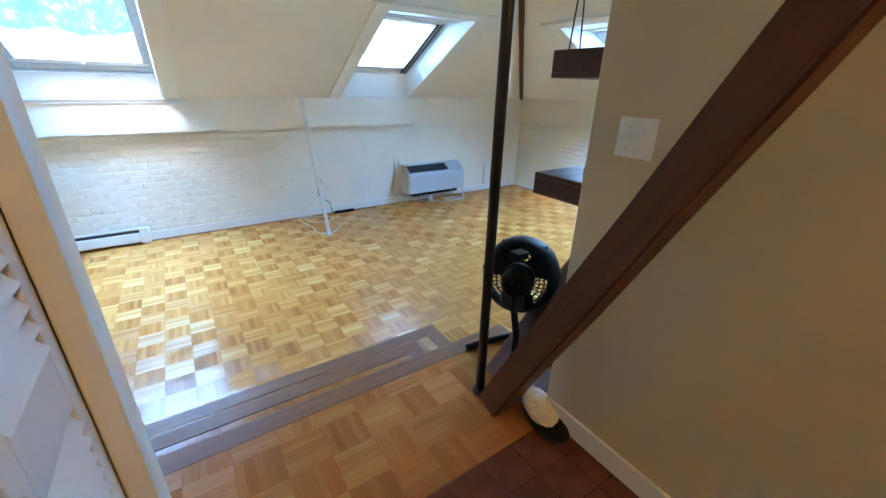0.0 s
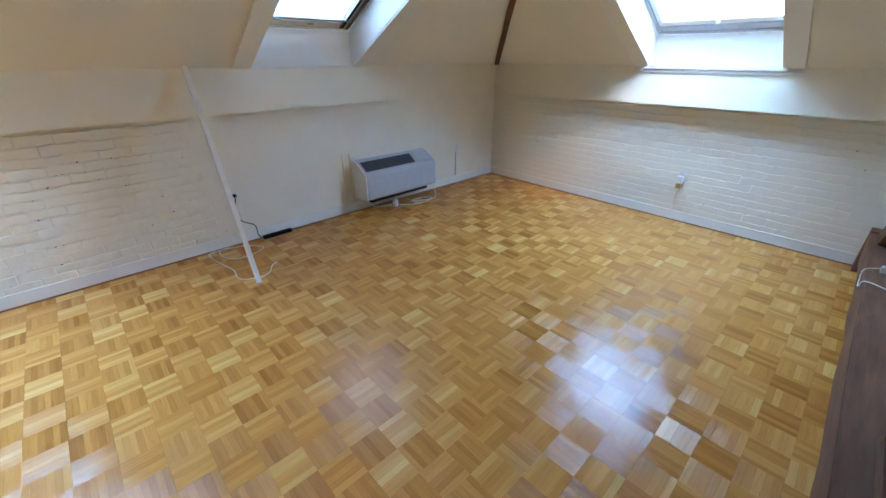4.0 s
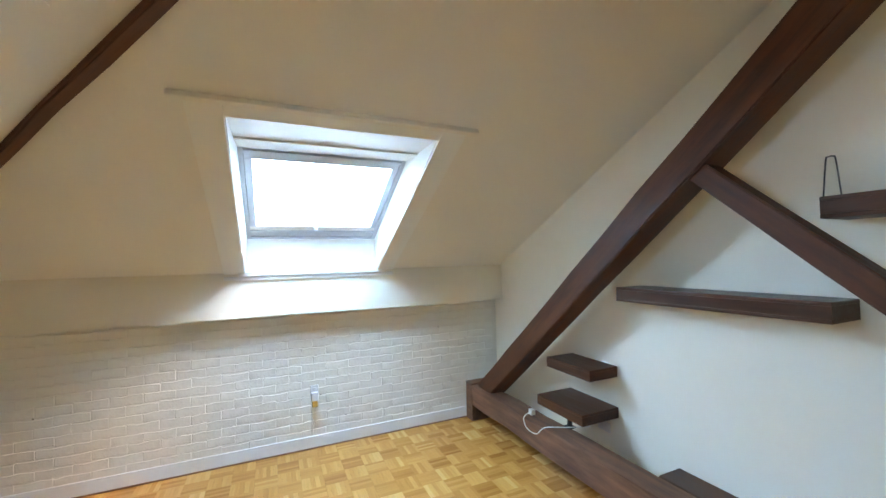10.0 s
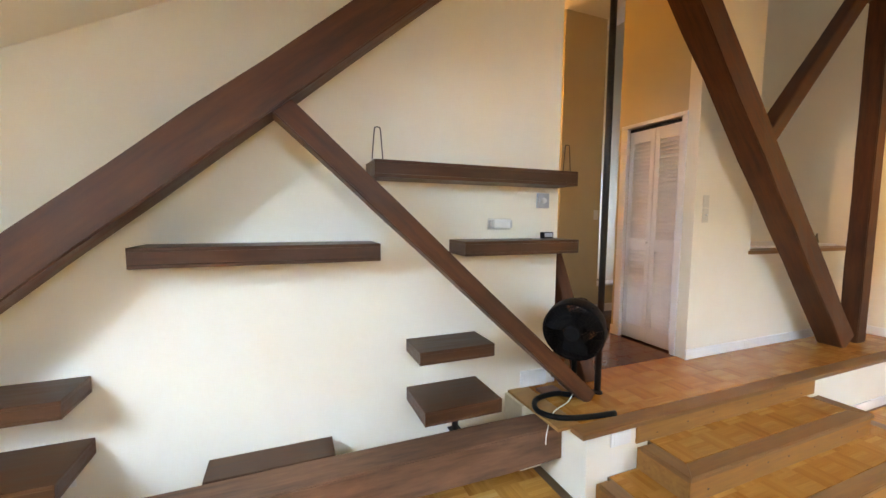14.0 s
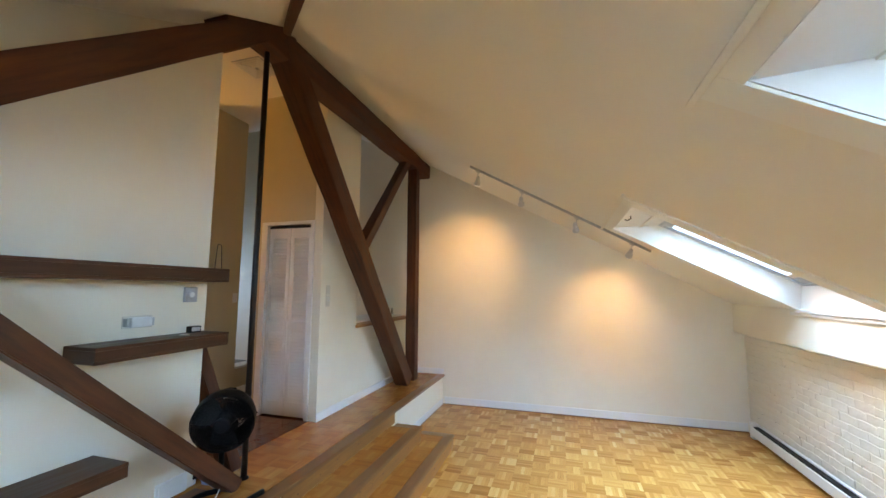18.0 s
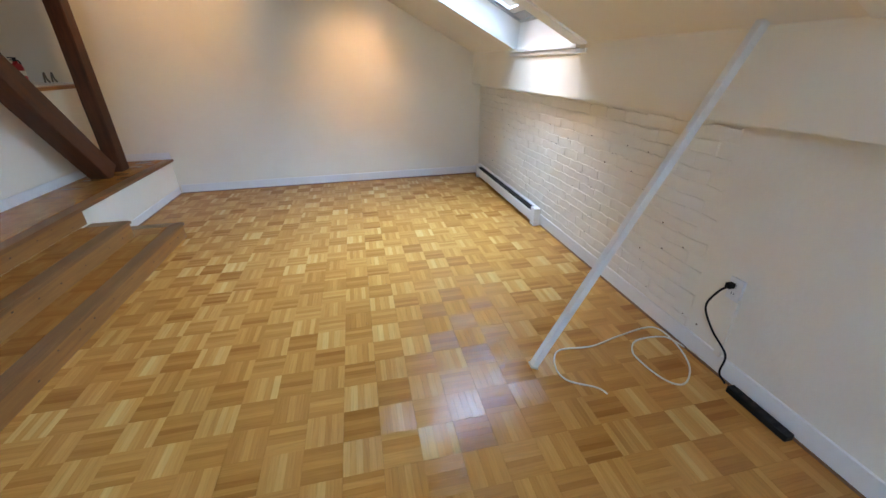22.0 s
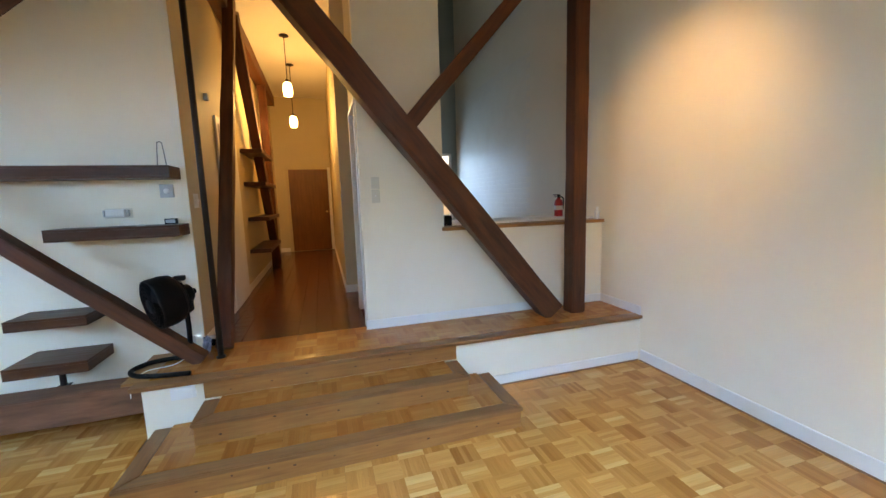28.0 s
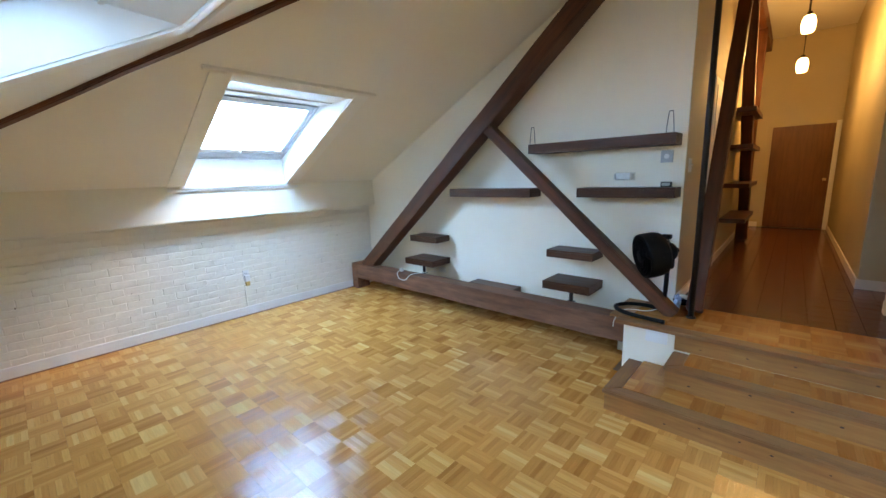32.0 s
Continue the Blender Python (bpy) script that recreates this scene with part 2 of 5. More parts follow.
M_CAP = timber("oak_counter_cap", (0.28, 0.118, 0.038), (0.46, 0.215, 0.075), 0.4, (1.5, 20, 20), 0.001, True, 0.15)
M_SHOE = timber("brown_shoe_moulding", (0.20, 0.085, 0.035), (0.36, 0.17, 0.075), 0.5, (1.5, 20, 20), 0.001)
M_DOOR = timber("brown_flush_door", (0.15, 0.056, 0.018), (0.24, 0.10, 0.036), 0.4, (14, 14, 1.1), 0.0006)
M_PARQ = parquet("parquet_floor", [(0.06, (0.40, 0.140, 0.025)), (0.25, (0.50, 0.190, 0.038)), (0.5, (0.60, 0.245, 0.056)), (0.75, (0.69, 0.320, 0.085)), (0.97, (0.77, 0.44, 0.15))], 0.235, 0.8)
# landing copy of M_PARQ, its colours shifted for the warm hall light
M_PARQ_TOP = parquet("parquet_landing", [(0.06, (0.32, 0.102, 0.018)), (0.3, (0.40, 0.140, 0.027)), (0.6, (0.46, 0.176, 0.038)), (0.95, (0.55, 0.245, 0.066))], 0.23, 0.45)
# floor bed colour; the mortar pits use it as painted shade
M_SUB = plain("dark_bed_and_pit_shade", (0.13, 0.065, 0.028), 0.7)
M_TILE = plain("quarry_tile", (0.125, 0.040, 0.019), 0.19, 0.0, 0.3, 9.0, 0.002)
M_GROUT = plain("dark_grout", (0.095, 0.032, 0.016), 0.8)
M_BLACK = plain("black_plastic", (0.004, 0.004, 0.0045), 0.5)
M_BLACK.node_tree.nodes["Principled BSDF"].inputs["Specular IOR Level"].default_value = 0.16
M_IRON = plain("black_steel", (0.020, 0.014, 0.012), 0.42, 0.3)
M_WHITE = plain("white_plastic", (0.76, 0.75, 0.72), 0.4, 0.0, 0.05)
M_GREY = plain("grey_plastic", (0.42, 0.43, 0.44), 0.45, 0.0, 0.08)
M_AC = plain("pale_grey_casing", (0.46, 0.48, 0.51), 0.45, 0.0, 0.05)
M_GRILLE = plain("dark_grille", (0.07, 0.075, 0.085), 0.5)
M_ALU = plain("brown_aluminium", (0.20, 0.165, 0.13), 0.38, 0.6)
M_FRAME = plain("blue_grey_window_frame", (0.50, 0.53, 0.56), 0.4, 0.2, 0.06)
M_METAL = plain("brushed_metal", (0.55, 0.54, 0.52), 0.32, 1.0)
M_CREAM = plain("cream_cable", (0.72, 0.66, 0.53), 0.5, 0.0, 0.08)
M_POLE = paint("white_pole_paint", (0.78, 0.76, 0.72), (0.6, 0.55, 0.47), 0.5, 30.0, 0.0006, 4.0, 0.5)
M_CLOTH = plain("soiled_white_cloth", (0.66, 0.60, 0.50), 0.9, 0.0, 0.2, 60.0, 0.004)
M_RED = plain("red_enamel", (0.42, 0.015, 0.02), 0.3)
M_BRASS = plain("brass", (0.62, 0.42, 0.16), 0.3, 1.0)
M_GLASS = glass("window_glass")
M_BLIND = fabric("pale_blind_slat", (0.70, 0.76, 0.80))
M_RED_WOOD = plain("reddish_brown_gasket", (0.16, 0.075, 0.04), 0.5)
M_SHADE = glowing("lit_opal_glass", (1.0, 0.62, 0.22), 9.0)
M_BULB = glowing("lit_lamp_face", (1.0, 0.74, 0.42), 30.0)
M_SILVER = plain("silver_lamp_housing", (0.60, 0.59, 0.57), 0.35, 0.7)
# near black for dark parts, and as painted shade in slots, gaps and closet
M_DARK_AND_GAP = plain("dark_gap", (0.02, 0.015, 0.012), 0.9)


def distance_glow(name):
    """Far foliage with its daylight and haze put in as emission, pale near the ground."""
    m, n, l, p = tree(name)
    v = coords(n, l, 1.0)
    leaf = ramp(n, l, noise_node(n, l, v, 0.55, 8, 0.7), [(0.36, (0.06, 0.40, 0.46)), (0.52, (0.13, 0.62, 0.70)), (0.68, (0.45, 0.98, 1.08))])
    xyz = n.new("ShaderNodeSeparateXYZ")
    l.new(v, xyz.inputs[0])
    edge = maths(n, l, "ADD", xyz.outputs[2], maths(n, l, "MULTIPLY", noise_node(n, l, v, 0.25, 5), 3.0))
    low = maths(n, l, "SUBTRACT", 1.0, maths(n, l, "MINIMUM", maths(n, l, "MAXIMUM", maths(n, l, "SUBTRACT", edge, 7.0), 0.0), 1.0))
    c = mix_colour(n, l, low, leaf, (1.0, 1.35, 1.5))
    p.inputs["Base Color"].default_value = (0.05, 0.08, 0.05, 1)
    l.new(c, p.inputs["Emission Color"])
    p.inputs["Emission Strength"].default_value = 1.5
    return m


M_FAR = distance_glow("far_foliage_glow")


# ---- mesh helpers ----
def finish(bm):
    bmesh.ops.recalc_face_normals(bm, faces=bm.faces)
    return bm


def link(name, bm, material, parent=None, label="", smooth=False):
    me = bpy.data.meshes.new(name)
    finish(bm).to_mesh(me)
    bm.free()
    me.materials.append(material)
    if smooth:
        for f in me.polygons:
            f.use_smooth = True
    ob = new(name, me)
    if parent is not None:
        ob.parent = parent
    if label:
        tagged(ob, label=label)
    return ob


def part(name, bm, material, parent, label="", smooth=False):
    return link(name, bm, material, parent, label, smooth)


def thing(name, m, label, category, group="", kind=""):
    ob = new(name)
    ob.empty_display_size = 0.1
    ob.matrix_basis = m
    return tagged(ob, label, category, group, kind)


def structure(name, bm, material, label, category="", smooth=False):
    ob = link(name, bm, material, None, "", smooth)
    return tagged(ob, label, category, kind="structure")


def add_box(bm, lo, hi, bevel=0.0, m=None):
    lo, hi = [min(a, b) for a, b in zip(lo, hi)], [max(a, b) for a, b in zip(lo, hi)]
    vs = [bm.verts.new((x, y, z)) for x in (lo[0], hi[0]) for y in (lo[1], hi[1]) for z in (lo[2], hi[2])]
    fs = [bm.faces.new([vs[i] for i in q]) for q in ((0, 1, 3, 2), (4, 6, 7, 5), (0, 4, 5, 1), (2, 3, 7, 6), (0, 2, 6, 4), (1, 5, 7, 3))]
    if bevel:
        es = {e for f in fs for e in f.edges}
        r = bmesh.ops.bevel(bm, geom=list(es), offset=bevel, segments=2, affect="EDGES", profile=0.6)
        vs = list({v for f in r["faces"] for v in f.verts} | {v for v in vs if v.is_valid})
    if m is not None:
        bmesh.ops.transform(bm, matrix=m, verts=[v for v in vs if v.is_valid])
    return vs


def box(lo, hi, bevel=0.0, m=None):
    bm = bmesh.new()
    add_box(bm, lo, hi, bevel, m)
    return bm


def tube(points, radius, sides=10, closed=False):
    """A round bar along a line of points."""
    bm = bmesh.new()
    add_tube(bm, points, radius, sides, closed)
    return bm


def add_tube(bm, points, radius, sides=10, closed=False):
    pts = [Vector(p) for p in points]
    rings, side = [], None
    for i, p in enumerate(pts):
        a = pts[i - 1] if i or closed else p
        b = pts[(i + 1) % len(pts)] if i + 1 < len(pts) or closed else p
        d = (b - a).normalized()
        side = d.orthogonal().normalized() if side is None else (side - d * side.dot(d)).normalized()
        up = d.cross(side)
        r = radius[i] if isinstance(radius, (list, tuple)) else radius
        rings.append([bm.verts.new(p + r * (math.cos(t) * side + math.sin(t) * up)) for t in (k * 2 * math.pi / sides for k in range(sides))])
    n = len(rings)
    for i in range(n if closed else n - 1):
        a, b = rings[i], rings[(i + 1) % n]
        for k in range(sides):
            bm.faces.new((a[k], a[(k + 1) % sides], b[(k + 1) % sides], b[k]))
    if not closed:
        bm.faces.new(rings[0]), bm.faces.new(rings[-1])


def curve_points(knots, steps=8):
    """Points of a smooth line through the knots."""
    k = [Vector(p) for p in knots]
    k = [2 * k[0] - k[1]] + k + [2 * k[-1] - k[-2]]
    out = []
    for i in range(1, len(k) - 2):
        for s in range(steps):
            t = s / steps
            out.append(0.5 * (2 * k[i] + (k[i + 1] - k[i - 1]) * t + (2 * k[i - 1] - 5 * k[i] + 4 * k[i + 1] - k[i + 2]) * t**2 + (3 * k[i] - k[i - 1] - 3 * k[i + 1] + k[i + 2]) * t**3))
    return out + [k[-2]]


def lathe(profile, sides=24, axis="z"):
    """A turned solid: (radius, height) pairs round z."""
    bm = bmesh.new()
    rings = [[bm.verts.new((r * math.cos(a), r * math.sin(a), z)) for a in (k * 2 * math.pi / sides for k in range(sides))] for r, z in profile]
    for a, b in zip(rings, rings[1:]):
        for k in range(sides):
            bm.faces.new((a[k], a[(k + 1) % sides], b[(k + 1) % sides], b[k]))
    bm.faces.new(rings[0]), bm.faces.new(rings[-1])
    return bm


def prism(outline, axis, lo, hi):
    """An outline in the plane across an axis, drawn out from lo to hi."""
    bm = bmesh.new()
    at = {"x": lambda a, b, c: (c, a, b), "y": lambda a, b, c: (a, c, b), "z": lambda a, b, c: (a, b, c)}[axis]
    one, two = [bm.verts.new(at(a, b, lo)) for a, b in outline], [bm.verts.new(at(a, b, hi)) for a, b in outline]
    bm.faces.new(one), bm.faces.new(two)
    for i in range(len(one)):
        j = (i + 1) % len(one)
        bm.faces.new((one[i], one[j], two[j], two[i]))
    return bm


def along(a, b, roll_to=(0, 0, 1)):
    """The pose at a whose x runs to b and whose z leans to roll_to."""
    a, b = Vector(a), Vector(b)
    x = (b - a).normalized()
    roll_to = (0, 1, 0) if abs(x.z) > 0.999 else roll_to
    y = Vector(roll_to).cross(x).normalized()
    z = x.cross(y)
    m = Matrix((x, y, z)).transposed().to_4x4()
    m.translation = a
    return m


def beam_part(name, a, b, deep, wide, material, parent, label="", cut_a=0.0, cut_b=0.0, wobble=0.004):
    """A hewn timber from a to b: deep in the plane of its lean, wide across; its ends are cut back by cut_a and cut_b at the top edge."""
    a, b = Vector(a), Vector(b)
    size = (b - a).length
    bm = bmesh.new()
    steps = max(3, int(size / 0.35))
    rings = []
    for i in range(steps + 1):
        t = i / steps
        w = [random.uniform(-wobble, wobble) for _ in range(4)]
        ring = []
        for k, (sy, sz) in enumerate(((-1, -1), (1, -1), (1, 1), (-1, 1))):
            shift = (cut_a * (1 - t) if t < 0.5 else -cut_b * t) * (sz + 1) / 2 if i in (0, steps) else 0
            ring.append(bm.verts.new((t * size + shift, sy * (wide / 2 + w[k]), sz * (deep / 2 + w[(k + 1) % 4]))))
        rings.append(ring)
    for p, q in zip(rings, rings[1:]):
        for k in range(4):
            bm.faces.new((p[k], p[(k + 1) % 4], q[(k + 1) % 4], q[k]))
    bm.faces.new(rings[0]), bm.faces.new(rings[-1])
    finish(bm)
    long = [e for e in bm.edges if len(e.link_faces) == 2 and e.calc_face_angle(0) > 0.6]
    bmesh.ops.bevel(bm, geom=long, offset=0.007, segments=2, affect="EDGES")
    ob = part(name, bm, material, parent, label)
    ob.matrix_basis = (parent.matrix_basis.inverted() if parent is not None else Matrix()) @ along(a, b)
    return ob


# ---- roof slopes, ceilings and walls ----
YKS = -2.9                     # kitchen's south wall


def kitchen_roof(y):
    return roof_n(1.82) + 0.45 * (1.82 - y)


def sheet(outline, holes, height, thick):
    """A sloping sheet over an outline in plan, with holes, drawn out upwards."""
    bm = bmesh.new()
    edges = []
    for loop in (outline, *holes):
        vs = [bm.verts.new((x, y, height(x, y))) for x, y in loop]
        edges += [bm.edges.new((vs[i], vs[(i + 1) % len(vs)])) for i in range(len(vs))]
    bmesh.ops.triangle_fill(bm, edges=edges, use_beauty=True, normal=(0, 0, 1))
    r = bmesh.ops.extrude_face_region(bm, geom=list(bm.faces))
    bmesh.ops.translate(bm, vec=(0, 0, thick), verts=[g for g in r["geom"] if isinstance(g, bmesh.types.BMVert)])
    return bm


A1 = dict(u=(-0.25, 0.885), top=4.70, win=(-0.20, 0.865), dz=0.22)
A2 = dict(u=(2.845, 3.87), top=4.72, win=(2.86, 3.855), dz=0.31, ext=0.06)
B1 = dict(u=(3.095, 4.205), top=4.66, win=(3.11, 4.19), dz=0.28)


def rect(x0, y0, x1, y1):
    return [(x0, y0), (x1, y0), (x1, y1), (x0, y1)]


structure("ceiling_north", sheet([(XW - 0.12, FN + 0.28), (FE + 0.28, FN + 0.28), (XA, YT), (XA, 1.82), (XW - 0.12, 1.82)],
          [rect(A1["u"][0], A1["top"], A1["u"][1], FN), rect(A2["u"][0], A2["top"], A2["u"][1], FN)], lambda x, y: roof_n(y), 0.2),
          M_CEIL, "cream painted sloping ceiling with two roof windows", "ceiling")
structure("ceiling_east", sheet([(FE + 0.28, 1.5), (FE + 0.28, FN + 0.28), (XA, YT), (XA, 1.5)],
          [rect(B1["top"], B1["u"][0], FE, B1["u"][1])], lambda x, y: roof_e(x), 0.2),
          M_CEIL, "cream painted sloping ceiling with one roof window", "ceiling")
structure("ceiling_hall", box((0.02, -4.7, TOP), (XHE + 0.15, 1.85, TOP + 0.1)), M_CEIL, "flat cream ceiling over the hall", "ceiling")

wall_north = structure("wall_north", box((XW - 0.12, YN, -0.1), (XE + 0.25, YN + 0.2, 1.5)), M_BRICK, "low cream painted brick wall under the roof slope", "wall")
wall_east = structure("wall_east", box((XE, 1.5, -0.1), (XE + 0.2, YN - 0.002, 1.5)), M_BRICK, "low cream painted brick wall under the roof slope", "wall")
structure("fascia_north", prism([(FN, FOOT), (FN - 0.012, 1.245), (YN + 0.1, 1.25), (YN + 0.1, FOOT)], "x", XW - 0.1, FE + 0.1), M_WALL, "cream plaster band above the brick wall", "wall")
structure("fascia_east", prism([(FE, FOOT), (FE - 0.02, 1.24), (XE + 0.1, 1.245), (XE + 0.1, FOOT)], "y", 1.55, FN + 0.05), M_WALL, "cream plaster band above the brick wall", "wall")
wall_west = structure("wall_west", prism([(-3.05, -0.1), (YN + 0.1, -0.1), (YN + 0.1, 1.5), (FN, FOOT + 0.05), (1.82, roof_n(1.82) + 0.05), (YKS, kitchen_roof(YKS) + 0.1), (-3.05, kitchen_roof(YKS) + 0.1)], "x", XW - 0.15, XW), M_WALL, "plain cream plaster wall lit by track lamps", "wall")
structure("wall_south_shelves", prism([(XHE, -0.1), (XE + 0.1, -0.1), (XE + 0.1, 1.5), (FE, FOOT + 0.05), (XHE, roof_e(XHE) + 0.08)], "y", YS - 0.15, YS), M_WALL, "plain cream plaster wall behind the timber truss", "wall")

hall_east = link("wall_hall_east", box((XHE - 0.003, -4.7, H - 0.2), (XHE + 0.15, YS - 0.004, TOP)), M_TAN)
hall_east.data.materials.append(M_WALL)
tagged(hall_east, "tan painted hall wall with a double switch", "wall", kind="structure")
structure("wall_column_north", box((0.0, YK - 0.1, H - 0.2), (XHW, YK, TOP)), M_WALL, "cream wall beside the hall opening", "wall")
for k, (lo, hi) in enumerate((((XHW - 0.1, 1.66, H - 0.2), (XHW - 0.002, YK - 0.1, TOP)), ((XHW - 0.1, 0.95, H - 0.2), (XHW - 0.002, 1.03, TOP)),
                              ((XHW - 0.1, 1.03, 2.485), (XHW - 0.002, 1.66, TOP)), ((0.0, 0.95, H - 0.2), (XHW - 0.1, 1.03, TOP)), ((0.0, 1.03, H - 0.2), (0.1, YK - 0.1, TOP)))):
    structure("wall_closet_%d" % (k + 1), box(lo, hi), M_TAN, "tan painted closet wall beside a louvred door", "wall")
structure("wall_half", box((XW, YK - 0.1, H - 0.2), (0.0, YK, 1.312)), M_WALL, "cream half wall towards the kitchen", "wall")
structure("wall_passage", box((0.24, 0.02, H - 0.2), (0.846, 0.2, TOP)), M_TAN, "tan painted wall in the passage", "wall")
structure("wall_passage_low", box((-0.45, 0.02, H - 0.2), (0.239, 0.2, 0.775)), M_TAN, "low tan painted wall under an opening to the kitchen", "wall")
structure("sill_passage", box((-0.45, 0.005, 0.776), (0.239, 0.215, 0.80), 0.004), M_TRIM, "white painted sill on the low passage wall", "sill")
structure("wall_hall_west", box((0.7, -4.7, H - 0.2), (0.846, 0.019, TOP)), M_TAN, "tan painted hall wall", "wall")
structure("wall_hall_end", box((0.7, -4.72, H - 0.2), (XHE + 0.15, -4.52, TOP)), M_TAN, "tan painted wall at the end of the hall", "wall")
KW = ((-1.66, -0.45), (1.15, 2.55))    # kitchen window
for k, (lo, hi) in enumerate((((XW, YKS - 0.12, H - 0.2), (KW[0][0], YKS, 6.3)), ((KW[0][1], YKS - 0.12, H - 0.2), (0.2, YKS, 6.3)),
                              ((KW[0][0], YKS - 0.12, H - 0.2), (KW[0][1], YKS, KW[1][0])), ((KW[0][0], YKS - 0.12, KW[1][1]), (KW[0][1], YKS, 6.3)))):
    structure("wall_kitchen_south_%d" % (k + 1), box(lo, hi), M_KITCHEN, "grey-green kitchen wall beside a window", "wall")
structure("wall_kitchen_east", box((0.1, YKS, H - 0.2), (0.22, 0.018, 6.3)), M_TAN, "tan kitchen wall", "wall")
structure("wall_kitchen_upper", box((0.02, 0.021, TOP + 0.102), (0.14, 1.83, 6.3)), M_WALL, "cream wall above the passage", "wall")
structure("ceiling_kitchen", sheet([(XW - 0.12, 1.8195), (0.14, 1.8195), (0.14, YKS - 0.1), (XW - 0.12, YKS - 0.1)], [], lambda x, y: kitchen_roof(y), 0.15), M_CEIL, "cream sloping ceiling over the kitchen", "ceiling")
window_k = thing("window_kitchen", pose(KW[0][0], YKS - 0.08, KW[1][0]), "white framed kitchen window", "window", kind="structure")
wk, hk = KW[0][1] - KW[0][0], KW[1][1] - KW[1][0]
for lo, hi in (((0, 0, 0), (wk, 0.06, 0.05)), ((0, 0, hk - 0.05), (wk, 0.06, hk)), ((0, 0, 0.05), (0.05, 0.06, hk - 0.05)), ((wk - 0.05, 0, 0.05), (wk, 0.06, hk - 0.05)), ((0.05, 0.005, hk / 2 - 0.02), (wk - 0.05, 0.05, hk / 2 + 0.02))):
    part("frame_bar", box(lo, hi, 0.004), M_TRIM, window_k)
for z0, z1 in ((0.05, hk / 2 - 0.02), (hk / 2 + 0.02, hk - 0.05)):
    part("pane", box((0.05, 0.02, z0), (wk - 0.05, 0.025, z1)), M_GLASS, window_k).visible_shadow = False

# ---- floors ----
structure("floor_base", box((XW - 0.1, YS - 0.1, -0.15), (XE + 0.15, YN + 0.1, -0.0085)), M_SUB, "dark bed under the parquet blocks", "floor")
landing = bmesh.new()
add_box(landing, (XW, 1.60, -0.008), (2.30, 2.318, H - 0.0315))
add_box(landing, (2.30, YS, 0.0), (2.46, 1.92, H - 0.02))
structure("landing_base", landing, M_WALL, "white painted plinth of the raised landing", "landing")
structure("landing_bed", box((XW, 1.667, H - 0.0312), (2.28, 2.318, H - 0.0085)), M_SUB, "dark bed under the landing parquet", "landing")
structure("hall_base", box((XW, -4.7, H - 0.2), (XHE + 0.1, 1.664, H - 0.012)), M_GROUT, "dark grout bed under the hall tiles", "floor")

stairs = thing("stairs", pose(0, 0, 0), "two broad wooden steps with parquet treads and grey-brown nosings", "stairs", kind="structure")
E1, W1, F1, Z1 = 1.936, 0.105, 2.66, 0.30
E2, W2, F2, Z2 = 2.24, -0.175, 2.943, 0.15
part("carcass", box((W1 + 0.02, 2.318, Z2 - 0.02), (E1 - 0.02, F1 - 0.02, Z1 - 0.0315)), M_RISER, stairs)
part("carcass", box((W2 + 0.02, 2.318, 0.0), (E2 - 0.02, F2 - 0.02, Z2 - 0.0315)), M_RISER, stairs)
part("tread_bed", box((W1 + 0.1, 2.319, Z1 - 0.0313), (E1 - 0.1, F1 - 0.1, Z1 - 0.0085)), M_SUB, stairs)
part("tread_bed", box((W2 + 0.1, 2.319, Z2 - 0.0313), (E2 - 0.1, F2 - 0.1, Z2 - 0.0085)), M_SUB, stairs)


def board(name, x0, y0, x1, y1, z0, z1, material, parent, label="", skew=0.0):
    """A nosing board with worn edges, its own x along the grain, mitred by skew at both ends on the inner side."""
    long_x = abs(x1 - x0) >= abs(y1 - y0)
    n, w = (x1 - x0, y1 - y0) if long_x else (y1 - y0, x1 - x0)
    s0, s1 = skew if isinstance(skew, tuple) else (skew, skew)
    bm = prism([(0, 0), (n, 0), (n - s1, w), (s0, w)] if long_x else [(s0, 0), (n - s1, 0), (n, w), (0, w)], "z", 0, z1 - z0)
    finish(bm)
    bmesh.ops.bevel(bm, geom=list(bm.edges), offset=0.005, segments=2, affect="EDGES")
    ob = part(name, bm, material, parent, label)
    ob.matrix_basis = Matrix.Translation((x0, y0, z0)) if long_x else Matrix.Translation((x1, y0, z0)) @ Matrix.Rotation(radians(90), 4, "Z")
    return ob


N = 0.105
for e, w, f, z in ((E1, W1, F1, Z1), (E2, W2, F2, Z2)):
    bm = prism([(w, f), (e, f), (e - N, f - N), (w + N, f - N)], "z", 0, 0.031)
    bmesh.ops.bevel(finish(bm), geom=list(bm.edges), offset=0.006, segments=2, affect="EDGES")
    nose = part("nosing", bm, M_NOSE, stairs)
    nose.matrix_basis = Matrix.Translation((0, 0, z - 0.031))
    for x_out, x_in in ((e, e - N), (w, w + N)):
        bm = prism([(2.352 - f, -x_out), (0, -x_out), (-N, -x_in), (2.352 - f, -x_in)], "z", 0, 0.031)
        bmesh.ops.bevel(finish(bm), geom=list(bm.edges), offset=0.006, segments=2, affect="EDGES")
        side = part("nosing", bm, M_NOSE, stairs)
        side.matrix_basis = Matrix.Translation((0, f, z - 0.031)) @ Matrix.Rotation(radians(90), 4, "Z")
    part("riser", box((w + 0.015, f - 0.0215, z - 0.15), (e - 0.015, f - 0.0115, z - 0.0308)), M_RISER, stairs, "knotty pine riser board")
    part("side_riser", box((e - 0.0215, 2.325, z - 0.15), (e - 0.0115, f - 0.022, z - 0.0308)), M_RISER, stairs)
    part("side_riser", box((w + 0.0115, 2.325, z - 0.15), (w + 0.0215, f - 0.022, z - 0.0308)), M_RISER, stairs)
